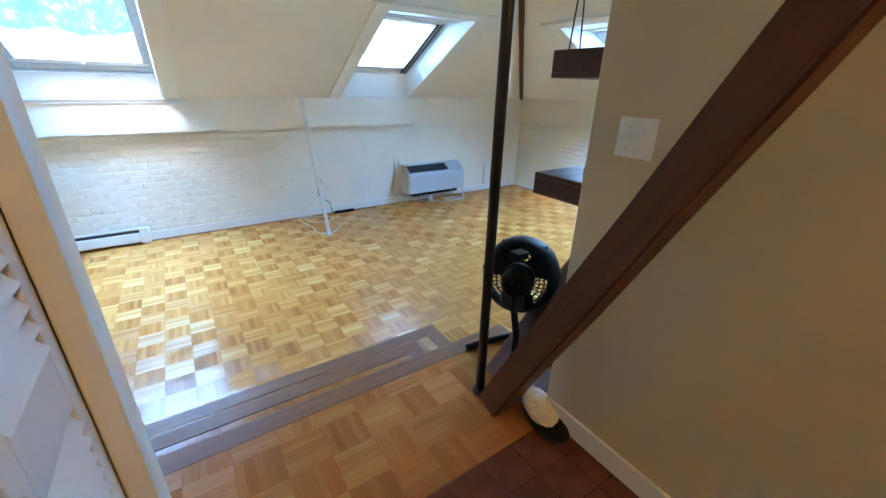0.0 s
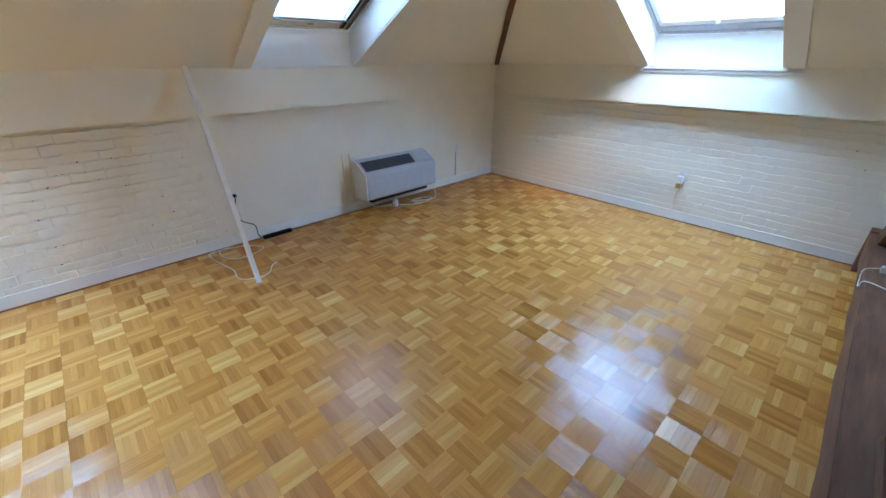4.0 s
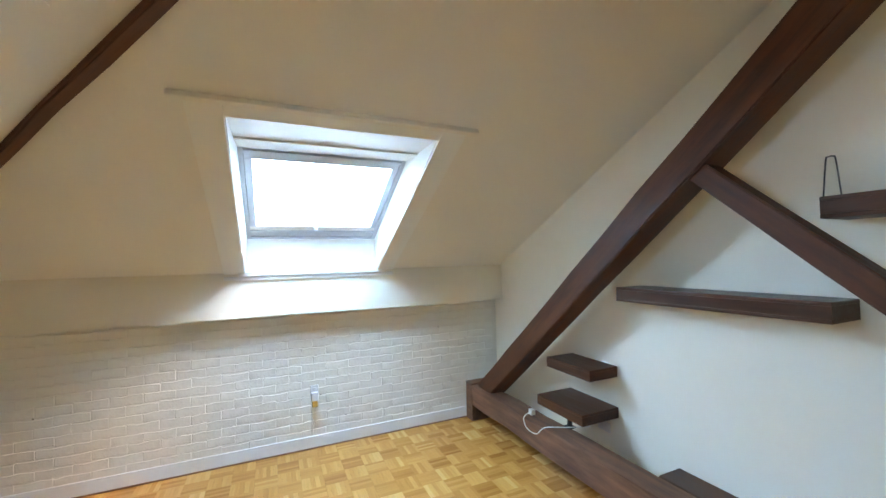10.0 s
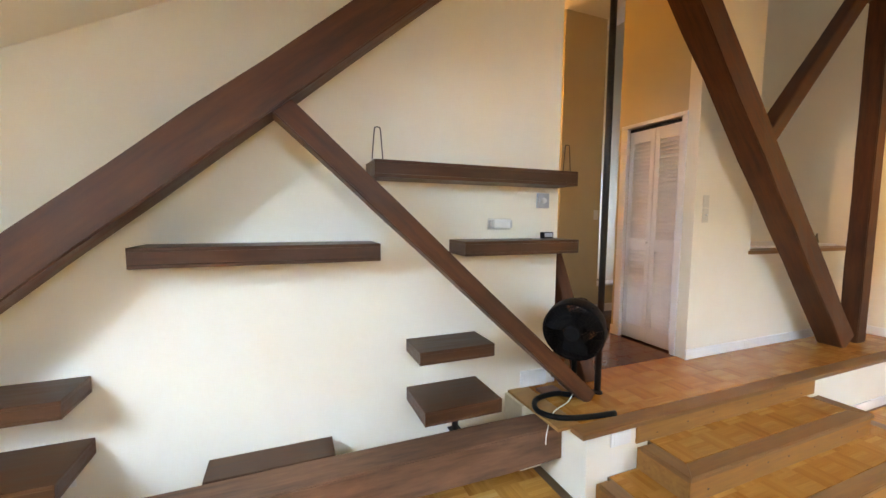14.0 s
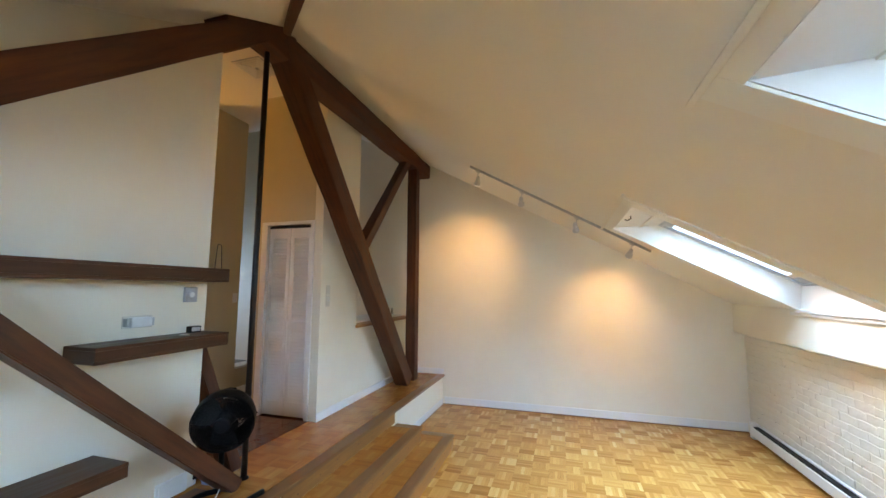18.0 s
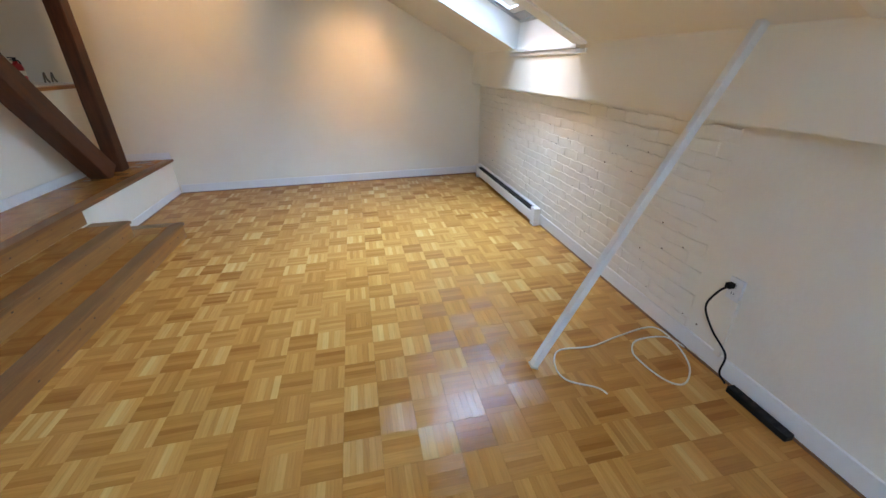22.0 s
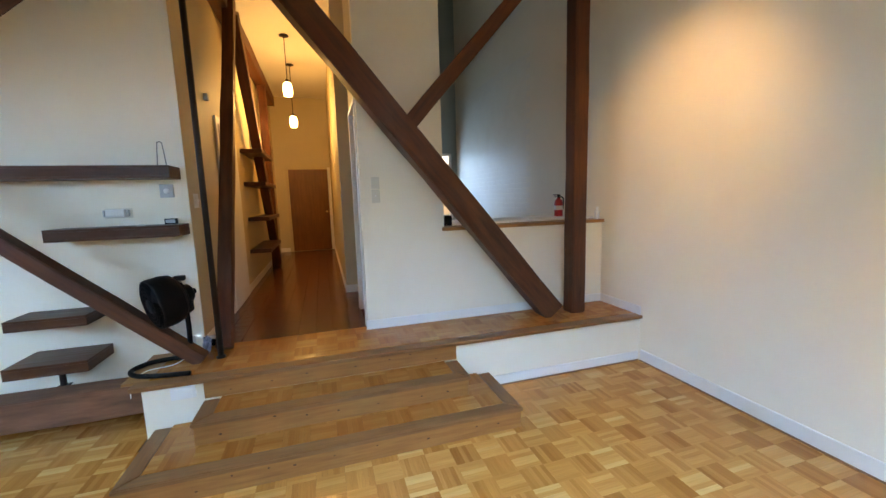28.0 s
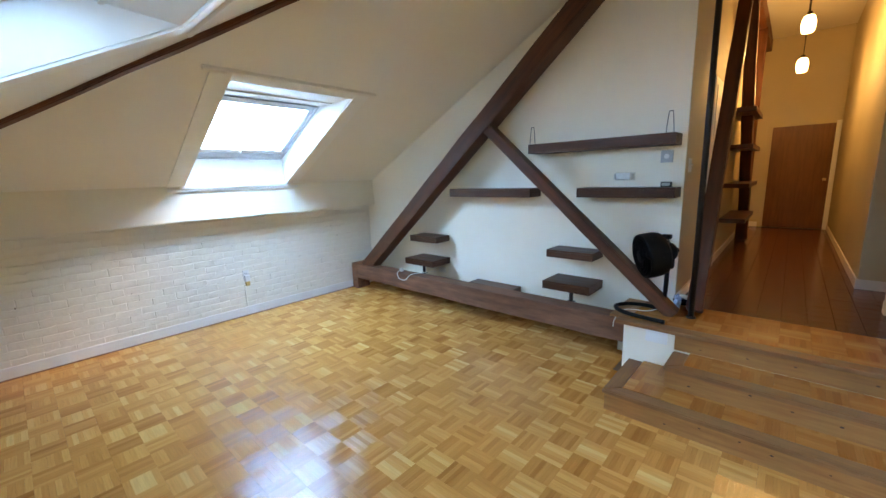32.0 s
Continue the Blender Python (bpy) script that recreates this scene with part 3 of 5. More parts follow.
part("riser", box((W1 + 0.0, 2.319, Z1), (E1 - 0.0, 2.329, H - 0.0308)), M_RISER, stairs, "knotty pine riser board")
bm = box((0, 0, 0), (2.36 - XW, N, 0.031), 0.006)
nose = structure("nosing_landing", bm, M_NOSE, "worn grey-brown wooden edge of the landing", "nosing")
nose.matrix_basis = Matrix.Translation((XW, 2.352 - N, H - 0.031))
structure("landing_board", box((2.282, YS, H - 0.02), (2.44, 2.2455, H - 0.002), 0.003), M_CAP, "bare plywood edge board of the landing", "landing")
for y, z0, x0, x1 in ((F1, Z2, W1, E1), (F2, 0.0, W2, E2), (2.341, Z1, W1, E1)):
    x = x0 + random.uniform(0.08, 0.2)
    while x < x1 - 0.06:
        r = random.uniform(0.55, 1.0)
        k = part("knot", lathe([(0.0015, 0), (0.0065 * r, 0.0), (0.0075 * r, 0.0012), (0.0015, 0.0016)], 9), M_SHELF, stairs)
        k.matrix_basis = Matrix.Translation((x, y - 0.0118, z0 + random.uniform(0.025, 0.105))) @ Matrix.Rotation(radians(-90), 4, "X") @ Matrix.Diagonal((1.4, 0.8, 1, 1))
        x += random.uniform(0.14, 0.36)


# baseboards with brown shoe mouldings
def skirting(name, a, b, out, z, high=0.095, shoe=True, thick=0.014):
    """A white baseboard from a to b in plan, out: the way into the room."""
    (x0, y0), (x1, y1) = a, b
    ox, oy = out
    bm = box((x0, y0, z), (x1 + ox * thick, y1 + oy * thick, z + high), 0.004)
    structure(name, bm, M_TRIM, "white painted baseboard", "baseboard")
    if shoe:
        bm = box((x0 + ox * thick * 0.9, y0 + oy * thick * 0.9, z), (x1 + ox * (thick + 0.008), y1 + oy * (thick + 0.008), z + 0.012), 0.003)
        structure("shoe_moulding", bm, M_SHOE, "thin brown shoe moulding along the floor", "trim")


skirting("baseboard_north", (XW, YN), (XE, YN), (0, -1), 0.0, 0.112, True, 0.014)
skirting("baseboard_east", (XE, 2.1), (XE, YN - 0.04), (-1, 0), 0.0, 0.112, True, 0.014)
skirting("baseboard_west", (XW, 2.35), (XW, YN - 0.04), (1, 0), 0.0, 0.112)
skirting("baseboard_landing", (XW + 0.02, 2.318), (W2 - 0.02, 2.318), (0, 1), 0.0, 0.09, True)
skirting("baseboard_column", (0.0, YK), (XHW + 0.014, YK), (0, 1), H, 0.085, False)
skirting("baseboard_half_wall", (XW, YK), (0.0, YK), (0, 1), H, 0.085, False)
skirting("baseboard_west_landing", (XW, YK + 0.016), (XW, 2.33), (1, 0), H, 0.085, False)
skirting("baseboard_hall_east", (XHE - 0.003, 0.70), (XHE - 0.003, YS), (-1, 0), H, 0.095, False)
skirting("baseboard_hall_east_far", (XHE - 0.003, -4.5), (XHE - 0.003, -0.22), (-1, 0), H, 0.095, False)
skirting("baseboard_hall_west", (0.846, -4.5), (0.846, 0.2), (1, 0), H, 0.095, False)
skirting("baseboard_passage", (-0.45, 0.2), (0.86, 0.2), (0, 1), H, 0.095, False)
skirting("baseboard_closet", (XHW - 0.002, 0.95), (XHW - 0.002, 1.0), (1, 0), H, 0.095, False)
skirting("baseboard_hall_end", (1.86, -4.52), (XHE, -4.52), (0, 1), H, 0.095, False)


# ---- ground and far trees outside ----
structure("ground", box((-220, -220, -9.2), (220, 220, -9.0)), plain("far_ground", (0.10, 0.12, 0.06), 0.9, 0.0, 0.3, 0.4, 0.0), "grassy ground far below the roof windows", "ground")
far = bmesh.new()
rows = []
for k in range(61):
    a = radians(-35 + k * 2.75)
    h = 17 - 11 * min(1.0, max(0.0, (52 + 35 - k * 2.75) / 20)) + 3.5 * noise.noise(Vector((k * 0.31, 2.0, 0.0))) + 1.8 * noise.noise(Vector((k * 1.3, 7.0, 0.0)))
    rows.append([far.verts.new((62 * math.cos(a), 62 * math.sin(a), z)) for z in (-9.0, 4.0, h)])
for p, q in zip(rows, rows[1:]):
    for i in range(2):
        far.faces.new((p[i], p[i + 1], q[i + 1], q[i]))
# the tree line glows by itself in place of being daylit
structure("backdrop", far, M_FAR, "glowing backdrop of a pale hazy tree line", "backdrop")


# ---- roof windows ----
def skylight(name, spec, north, label, blind):
    foot = FN if north else FE
    roof, rise = (roof_n, PN) if north else (roof_e, PE)
    (u0, u1), wt, (a0, a1), dz = spec["u"], spec["top"], spec["win"], spec["dz"]

    def at(u, w, z):
        return (u, w, z) if north else (w, u, z)

    sky_ob = thing(name, pose(*at(u0, foot, FOOT)), label, "roof window", kind="structure")
    back = sky_ob.matrix_basis.inverted()

    def put(nm, bm, material, text="", parent=None, m=None):
        ob = part(nm, bm, material, parent or sky_ob, text)
        ob.matrix_basis = (back if parent is None else Matrix()) @ (m or Matrix())
        return ob

    ext = spec.get("ext", 0.0)
    zt, wtop = roof(wt), wt + dz / rise - ext
    zh = zt + ext * rise
    g = 0.004

    def solid(quad, push):
        """A thin board on a quad, thick by the vector push."""
        bm = bmesh.new()
        p = [bm.verts.new(at(*q)) for q in quad]
        q = [bm.verts.new(at(a + push[0], b + push[1], c + push[2])) for a, b, c in quad]
        bm.faces.new(p), bm.faces.new(q)
        for i in range(4):
            bm.faces.new((p[i], p[(i + 1) % 4], q[(i + 1) % 4], q[i]))
        return bm

    put("apron", solid([(u0, foot - g, FOOT), (u1, foot - g, FOOT), (a1, foot - g, FOOT + dz), (a0, foot - g, FOOT + dz)], (0, 0.02, 0)), M_TRIM)
    put("head_reveal", solid([(u0, wt + g, zt - g), (u1, wt + g, zt - g), (a1, wtop, zh - g), (a0, wtop, zh - g)], (0, 0, 0.02)), M_TRIM)
    for uo, ui, s in ((u0 + g, a0, -1), (u1 - g, a1, 1)):
        put("side_reveal", solid([(uo, wt, zt), (uo, foot, FOOT), (ui, foot, FOOT + dz), (ui, wtop, zh)], (s * 0.02, 0, 0)), M_TRIM)
    um = u0 + 0.6 * (u1 - u0)
    if north and not blind:
        put("hook", tube([at(um, wt + 0.06, zt - 0.005), at(um, wt + 0.06, zt - 0.03), at(um, wt + 0.03, zt - 0.045), at(um, wt + 0.01, zt - 0.035)], 0.005, 8), M_IRON, "small dark hook in the head reveal")
    # flat casing on the slope, its cap and its stool
    k = math.hypot(1, rise)
    up, nrm = (-1 / k, rise / k), (-rise / k, -1 / k)     # up the slope and into the room, as (w, z)

    def slope_m(u, w, z):
        cols = [at(1, 0, 0), at(0, up[0], up[1]), at(0, nrm[0], nrm[1])]
        m = Matrix([[cols[j][i] for j in range(3)] for i in range(3)]).to_4x4()
        m.translation = at(u, w, z)
        return m

    run = (foot - wt) * k
    cw, ct = 0.155, 0.085
    m = slope_m(u0, foot, FOOT)
    put("casing_side", box((-cw, 0.01, 0.0), (-0.001, run + ct, 0.016), 0.003), M_CASING, "", None, m)
    put("casing_side", box((u1 - u0 + 0.001, 0.01, 0.0), (u1 - u0 + cw, run + ct, 0.016), 0.003), M_CASING, "", None, m)
    put("casing_top", box((0.0, run + 0.001, 0.0), (u1 - u0, run + ct, 0.0163), 0.003), M_CASING, "", None, m)
    put("cap_moulding", box((-cw - 0.06, run + ct + 0.001, 0.0), (u1 - u0 + cw + 0.06, run + ct + 0.030, 0.036), 0.006), M_CEIL, "", None, m)
    if blind:
        put("stool", box(at(u0 - 0.01, foot - 0.012, FOOT - 0.008), at(u1 + 0.01, foot - 0.002, FOOT + 0.004), 0.003), M_CEIL)
    else:
        put("stool", box(at(u0 - 0.05, foot - 0.035, FOOT - 0.03), at(u1 + 0.05, foot - 0.002, FOOT + 0.004), 0.006), M_TRIM)
        put("stool_moulding", box(at(u0 - cw, foot - 0.02, FOOT - 0.062), at(u1 + cw, foot - 0.001, FOOT - 0.031), 0.005), M_TRIM)
    # a thin stop across the head reveal
    q = 0.62
    ws, zs = wt + q * (wtop - wt), zt + q * (zh - zt)
    put("head_stop", box(at(u0 + 0.012, ws - 0.012, zs - 0.016), at(u1 - 0.012, ws + 0.012, zs - 0.005), 0.002), M_CEIL)
    # frame and sash in the plane of the roof
    span, high = a1 - a0, (foot - wtop) * k
    fm = M_TRIM if blind else M_FRAME
    m = slope_m(a0, foot, FOOT + dz)
    t = 0.03
    frame_ob = put("window_frame", box((0, 0, -0.05), (span, t, 0.0), 0.003), fm, "", None, m)
    for lo, hi in (((0, high - t, -0.05), (span, high, 0.0)), ((0, t, -0.05), (t, high - t, 0.0)), ((span - t, t, -0.05), (span, high - t, 0.0))):
        put("frame_bar", box(lo, hi, 0.003), M_ALU if blind and lo[1] < high / 2 else fm, "", frame_ob)
    s, lift, head = 0.08 if blind else 0.045, -0.012, 0.0 if blind else 0.045
    low = 0.15 if not blind else 0.13
    bars = [((t, t, lift - 0.03), (span - t, t + low * 0.55, lift)), ((t, t + low * 0.55 + 0.003, lift - 0.035), (span - t, t + low, lift - 0.008)),
            ((t, high - t - s - head, lift - 0.03), (span - t, high - t, lift)),
            ((t, t + low, lift - 0.03), (t + s, high - t - s - head, lift)), ((span - t - s, t + low, lift - 0.03), (span - t, high - t - s - head, lift))]
    sash = put("sash", box(*bars[0], 0.004), fm, "", None, m)
    for k, (lo, hi) in enumerate(bars[1:]):
        put("sash_bar", box(lo, hi, 0.004), (M_TRIM if k == 0 else M_FRAME) if not blind else M_ALU if k > 1 else M_TRIM, "", sash)
    pane = put("pane", box((t + s, t + low, lift - 0.022), (span - t - s, high - t - s - head, lift - 0.017)), M_GLASS, "clear glass pane", sash)
    pane.visible_shadow = False
    knob = lathe([(0.004, 0), (0.012, 0.002), (0.014, 0.012), (0.008, 0.022), (0.003, 0.026)], 14)
    put("handle", knob, M_WHITE, "small white handle", sash, Matrix.Translation((span / 2, t + low - 0.012, lift)))
    put("handle_plate", box((span / 2 - 0.025, t + low - 0.022, lift), (span / 2 + 0.025, t + low - 0.004, lift + 0.004), 0.001), M_WHITE, "", sash)
    put("vent_flap", box((t, high - t - 0.012, 0.0), (span - t, high - t + 0.014, 0.012), 0.003), fm, "", frame_ob)
    if blind:
        for edge, way in ((span - t, -1), (t, 1)):
            for x0, x1, z1, mat in ((0.0, 0.012, 0.010, M_RED_WOOD), (0.012, 0.032, 0.004, M_ALU), (0.032, 0.042, 0.013, M_GREY), (0.042, 0.074, 0.001, M_DARK_AND_GAP), (0.074, 0.080, 0.008, M_ALU)):
                lo, hi = sorted((edge + way * x0, edge + way * x1))
                put("side_channel", box((lo, t + 0.01, -0.011), (hi, high - t - 0.02, z1), 0.0012), mat, "", frame_ob)
        put("latch_plate", box((span * 0.55, t + 0.03, lift), (span * 0.55 + 0.06, t + 0.05, lift + 0.006), 0.001), M_GREY, "", sash)
        y0, y1 = t + low + 0.014, high - t - s
        n = int((y1 - y0) / 0.0255)
        slat = None
        for i in range(n):
            if slat is None:
                slat = put("blind_slat", box((t + s + 0.004, -0.0105, -0.0004), (span - t - s - 0.004, 0.0105, 0.0004)), M_BLIND, "", sash)
                ob = slat
            else:
                ob = new("blind_slat", slat.data)
                ob.parent = sash
            ob.matrix_basis = Matrix.Translation((0, y0 + (i + 0.5) * (y1 - y0) / n, 0.004)) @ Matrix.Rotation(radians(33), 4, "X")
        for x in (t + s + 0.05, span / 2, span - t - s - 0.05):
            put("ladder_cord", tube([(x, y0, 0.006), (x, y1, 0.006)], 0.0012, 6), M_WHITE, "", sash)
        put("blind_rail", box((t + 0.008, y0 - 0.016, -0.012), (span - t - 0.008, y0, 0.012), 0.003), M_GREY, "", sash)
    return sky_ob


skylight("window_1", A1, True, "white framed roof window with a deep white reveal", False)
skylight("window_2", A2, True, "brown aluminium framed roof window with a slatted blind", True)
skylight("window_3", B1, False, "white framed roof window with a deep white reveal", False)

# ---- timber frame ----
truss = thing("roof_truss", pose(0, 0, 0), "dark brown stained timber roof truss of heavy beams", "timber truss", kind="structure")
beam_part("tie_beam", (2.30, 2.02, 0.271), (6.30, 2.02, 0.266), 0.205, 0.19, M_TIE, truss, "rough reddish-brown tie beam near the floor", wobble=0.008)
beam_part("principal_rafter", (6.053, YT, 0.330), (1.863, YT, 3.865), 0.178, 0.19, M_BEAM, truss)
beam_part("strut", (2.015, YT + 0.01, 0.456), (3.835, YT + 0.01, 2.106), 0.10, 0.12, M_BEAM, truss)
beam_part("principal_rafter", (-1.0, YT, 0.482), (1.785, YT, 3.812), 0.205, 0.19, M_BEAM, truss)
beam_part("brace", (0.42, YT, 2.15), (-0.98, YT, 3.70), 0.12, 0.12, M_BEAM, truss)
beam_part("post", (-1.273, YT, H), (-1.273, YT, 3.66), 0.145, 0.15, M_BEAM, truss)
beam_part("wall_plate", (2.02, YT, 3.735), (XW + 0.003, YT, 3.735), 0.22, 0.19, M_BEAM, truss)
beam_part("apex_block", (2.36, YT - 0.01, 3.535), (1.80, YT - 0.01, 3.875), 0.16, 0.20, M_BEAM, truss)
part("tie_shoe", box((6.17, 1.90, 0.0), (6.30, 2.12, 0.385), 0.006), M_TIE, truss)

hip = thing("hip_rafter", pose(0, 0, 0), "dark brown hip rafter between the two ceiling slopes", "rafter", kind="structure")
beam_part("rafter", (FE - 0.03, FN - 0.03, FOOT + 0.018), (XA - 0.02, YT + 0.015, ZA - 0.01), 0.085, 0.06, M_HIP, hip)

rod = thing("tie_rod", pose(1.90, 1.97, H), "slim black steel rod from apex to landing", "tie rod", kind="structure")
part("rod", tube([(0, 0, 0.0), (0.0, 0, 1.6), (0, 0, 3.30)], 0.021, 14), M_IRON, rod, "", True)
part("collar", lathe([(0.01, 0), (0.034, 0), (0.034, 0.01), (0.022, 0.018)], 16), M_IRON, rod)

frame_h = thing("hall_timber_frame", pose(0, 0, 0), "dark brown timber frame standing along the hall wall", "timber frame", kind="structure")
beam_part("strut", (1.895, 1.858, 0.475), (1.895, 0.203, 3.845), 0.11, 0.11, M_BEAM, frame_h)
beam_part("strut", (1.92, -2.42, 0.52), (1.92, -0.05, 3.80), 0.15, 0.125, M_BEAM, frame_h)
beam_part("plate", (1.98, 1.95, 3.80), (1.98, -3.9, 3.72), 0.20, 0.16, M_BEAM, frame_h)
beam_part("post", (1.96, -2.48, H), (1.96, -2.48, 3.66), 0.13, 0.13, M_BEAM, frame_h)


# ---- shelves ----
def shelf(x0, x1, top, front=1.945, thick=0.09, deep=None, post_x=None, label=""):
    ob = thing("wall_shelf", pose((x0 + x1) / 2, YS, top - thick), label or "thick dark brown wooden floating shelf on the cream wall", "shelf", "shelves on the truss wall")
    w = (x1 - x0) / 2
    d, e = front - YS, 0.018
    part("top_board", box((-w, 0.0, thick - e), (w, d, thick), 0.004), M_SHELF, ob)
    part("bottom_board", box((-w, 0.0, 0.0), (w, d, e), 0.004), M_SHELF, ob)
    part("front_edge", box((-w + 0.001, d - 0.022, e), (w - 0.001, d - 0.0012, thick - e)), M_SHELF, ob)
    for s in (-1, 1):
        a, b = sorted((s * (w - 0.001), s * (w - 0.02)))
        part("side_edge", box((a, 0.001, e), (b, d - 0.0225, thick - e)), M_SHELF, ob)
    if post_x is not None:
        low = -(top - thick) + 0.371
        part("support_post", tube([(post_x - (x0 + x1) / 2, 0.20, 0.0), (post_x - (x0 + x1) / 2, 0.20, low)], 0.019, 12), M_IRON, ob, "short black steel post")
        part("foot_plate", box((post_x - (x0 + x1) / 2 - 0.035, 0.165, low - 0.002), (post_x - (x0 + x1) / 2 + 0.035, 0.235, low + 0.006), 0.002), M_IRON, ob)
    return ob


shelf(2.105, 3.395, 1.91)
shelf(2.085, 2.885, 1.482, 1.95, 0.085)
shelf(3.367, 4.432, 1.48, 1.955)
shelf(4.66, 5.125, 0.88, 1.98, 0.078, label="small dark brown wooden floating shelf on the cream wall")
shelf(4.66, 5.155, 0.585, 2.06, 0.078, post_x=4.95, label="small dark brown shelf on a short steel post")
shelf(2.70, 3.16, 0.885, 1.98, 0.075, label="small dark brown wooden floating shelf on the cream wall")
shelf(2.69, 3.158, 0.585, 2.06, 0.080, post_x=2.92, label="small dark brown shelf on a short steel post")
shelf(3.60, 4.21, 0.365, 1.90, 0.10, label="low dark brown shelf behind the tie beam")


def bookend(x, z, y):
    ob = thing("wire_bookend", pose(x, y, z), "bent steel wire bookend standing on a dark shelf", "bookend", "wire bookends")
    part("wire", tube(curve_points([(-0.028, 0, 0.003), (-0.016, 0, 0.148), (-0.008, 0, 0.165), (0.008, 0, 0.165), (0.016, 0, 0.148), (0.028, 0, 0.003)], 5), 0.003, 6), M_IRON, ob)
    part("foot", box((-0.03, -0.02, 0.0), (0.03, 0.02, 0.002)), M_METAL, ob)


bookend(3.37, 1.91, 1.90)
bookend(2.16, 1.91, 1.90)

HS = [(-0.55, 1.15, 2.33), (-0.62, 1.25, 1.90), (-0.70, 1.35, 1.42), (-0.62, 1.30, 0.98)]
for y0, n, z in HS:
    ob = thing("hall_shelf", pose(2.067, y0, z - 0.05), "dark brown wooden shelf in the hall timber frame", "shelf", "shelves in the hall")
    part("board", box((-0.27, -n, 0.0), (0.0, 0.0, 0.055), 0.004), M_SHELF, ob)
b = thing("wire_bookend", pose(1.95, -0.65, 2.335), "bent steel wire bookend standing on a dark shelf", "bookend", "wire bookends")
part("wire", tube(curve_points([(0, -0.028, 0.003), (0, -0.016, 0.16), (0, 0.0, 0.178), (0, 0.016, 0.16), (0, 0.028, 0.003)], 5), 0.003, 6), M_IRON, b)


# ---- doors ----
def louvre_leaf(parent, y0, y1, z0, z1):
    """One louvred leaf, seen from +x, in the parent's frame."""
    t, st = 0.028, 0.045
    leaf = part("door_leaf", box((-t, y0, z0), (0, y0 + st, z1), 0.003), M_LOUVER, parent)
    part("stile", box((-t, y1 - st, z0), (0, y1, z1), 0.003), M_LOUVER, leaf)
    rails = [(z0, z0 + 0.14), (z0 + 0.86, z0 + 0.97), (z1 - 0.11, z1)]
    for a, b in rails:
        part("rail", box((-t, y0 + st, a), (0, y1 - st, b), 0.003), M_LOUVER, leaf)
    slat = None
    for (_, a), (b, _) in zip(rails, rails[1:]):
        n = int((b - a) / 0.034)
        for i in range(n):
            z = a + (i + 0.5) * (b - a) / n
            if slat is None:
                bm = box((-0.026, 0, -0.003), (0.026, y1 - y0 - 2 * st, 0.003))
                slat = part("slat", bm, M_LOUVER, leaf)
                ob = slat
            else:
                ob = new("slat", slat.data)
                ob.parent = leaf
            ob.matrix_basis = Matrix.Translation((-t / 2, y0 + st, z)) @ Matrix.Rotation(radians(54), 4, "Y")
    return leaf


closet = thing("door_1", pose(XHW - 0.03, 1.06, H), "closed white louvred bifold closet door", "door", kind="structure")
louvre_leaf(closet, 0.0, 0.272, 0.012, 1.985)
louvre_leaf(closet, 0.278, 0.552, 0.012, 1.985)
part("track", box((-0.035, -0.02, 1.988), (0.0, 0.575, 2.012)), M_DARK_AND_GAP, closet, "dark top track")
part("casing", box((0.0, -0.075, 0.0), (0.042, -0.001, 2.02), 0.004), M_TRIM, closet)
part("casing", box((0.0, 0.553, 0.0), (0.042, 0.60, 2.02), 0.004), M_TRIM, closet)
part("casing", box((0.0, -0.075, 2.021), (0.042, 0.60, 2.055), 0.004), M_TRIM, closet)
part("knob", lathe([(0.004, 0), (0.008, 0.004), (0.015, 0.014), (0.012, 0.024), (0.003, 0.028)], 14), M_LOUVER, closet).matrix_basis = Matrix.Translation((0.0, 0.245, 0.95)) @ Matrix.Rotation(radians(90), 4, "Y")
# near-black board stands in for the closet's unlit depth
part("back_panel", box((-0.5, -0.02, 0.0), (-0.49, 0.59, 2.02)), M_DARK_AND_GAP, closet)

hall_door = thing("door_2", pose(1.35, -4.518, H), "closed brown flush wooden door at the hall's end", "door", kind="structure")
part("leaf", box((-0.43, 0.0, 0.008), (0.43, 0.03, 1.905), 0.003), M_DOOR, hall_door)
part("casing", box((0.435, 0.0, 0.0), (0.50, 0.02, 1.95), 0.003), M_TAN, hall_door)
part("casing", box((-0.50, 0.0, 0.0), (-0.435, 0.02, 1.95), 0.003), M_TRIM, hall_door)
part("door_knob", lathe([(0.004, 0), (0.026, 0.002), (0.026, 0.008), (0.012, 0.012), (0.012, 0.035), (0.027, 0.048), (0.024, 0.066), (0.004, 0.072)], 18), M_BRASS, hall_door, "round brass knob").matrix_basis = Matrix.Translation((-0.37, 0.03, 0.92)) @ Matrix.Rotation(radians(-90), 4, "X")

side_door = thing("door_3", pose(XHE - 0.004, 0.235, H), "closed white painted door in the tan hall wall", "door", kind="structure")
part("leaf", box((-0.03, -0.38, 0.008), (0.0, 0.38, 1.99), 0.003), M_TRIM, side_door)
part("casing", box((-0.022, 0.385, 0.0), (0.0, 0.455, 2.06), 0.003), M_TRIM, side_door)
part("casing", box((-0.022, -0.455, 0.0), (0.0, -0.385, 2.06), 0.003), M_TRIM, side_door)
part("casing", box((-0.022, -0.384, 1.995), (0.0, 0.384, 2.06), 0.003), M_TRIM, side_door)

cap = structure("counter_cap", box((XW, YK - 0.15, 1.312), (0.02, YK + 0.035, 1.345), 0.005), M_CAP, "honey-coloured wooden cap on the half wall", "counter")


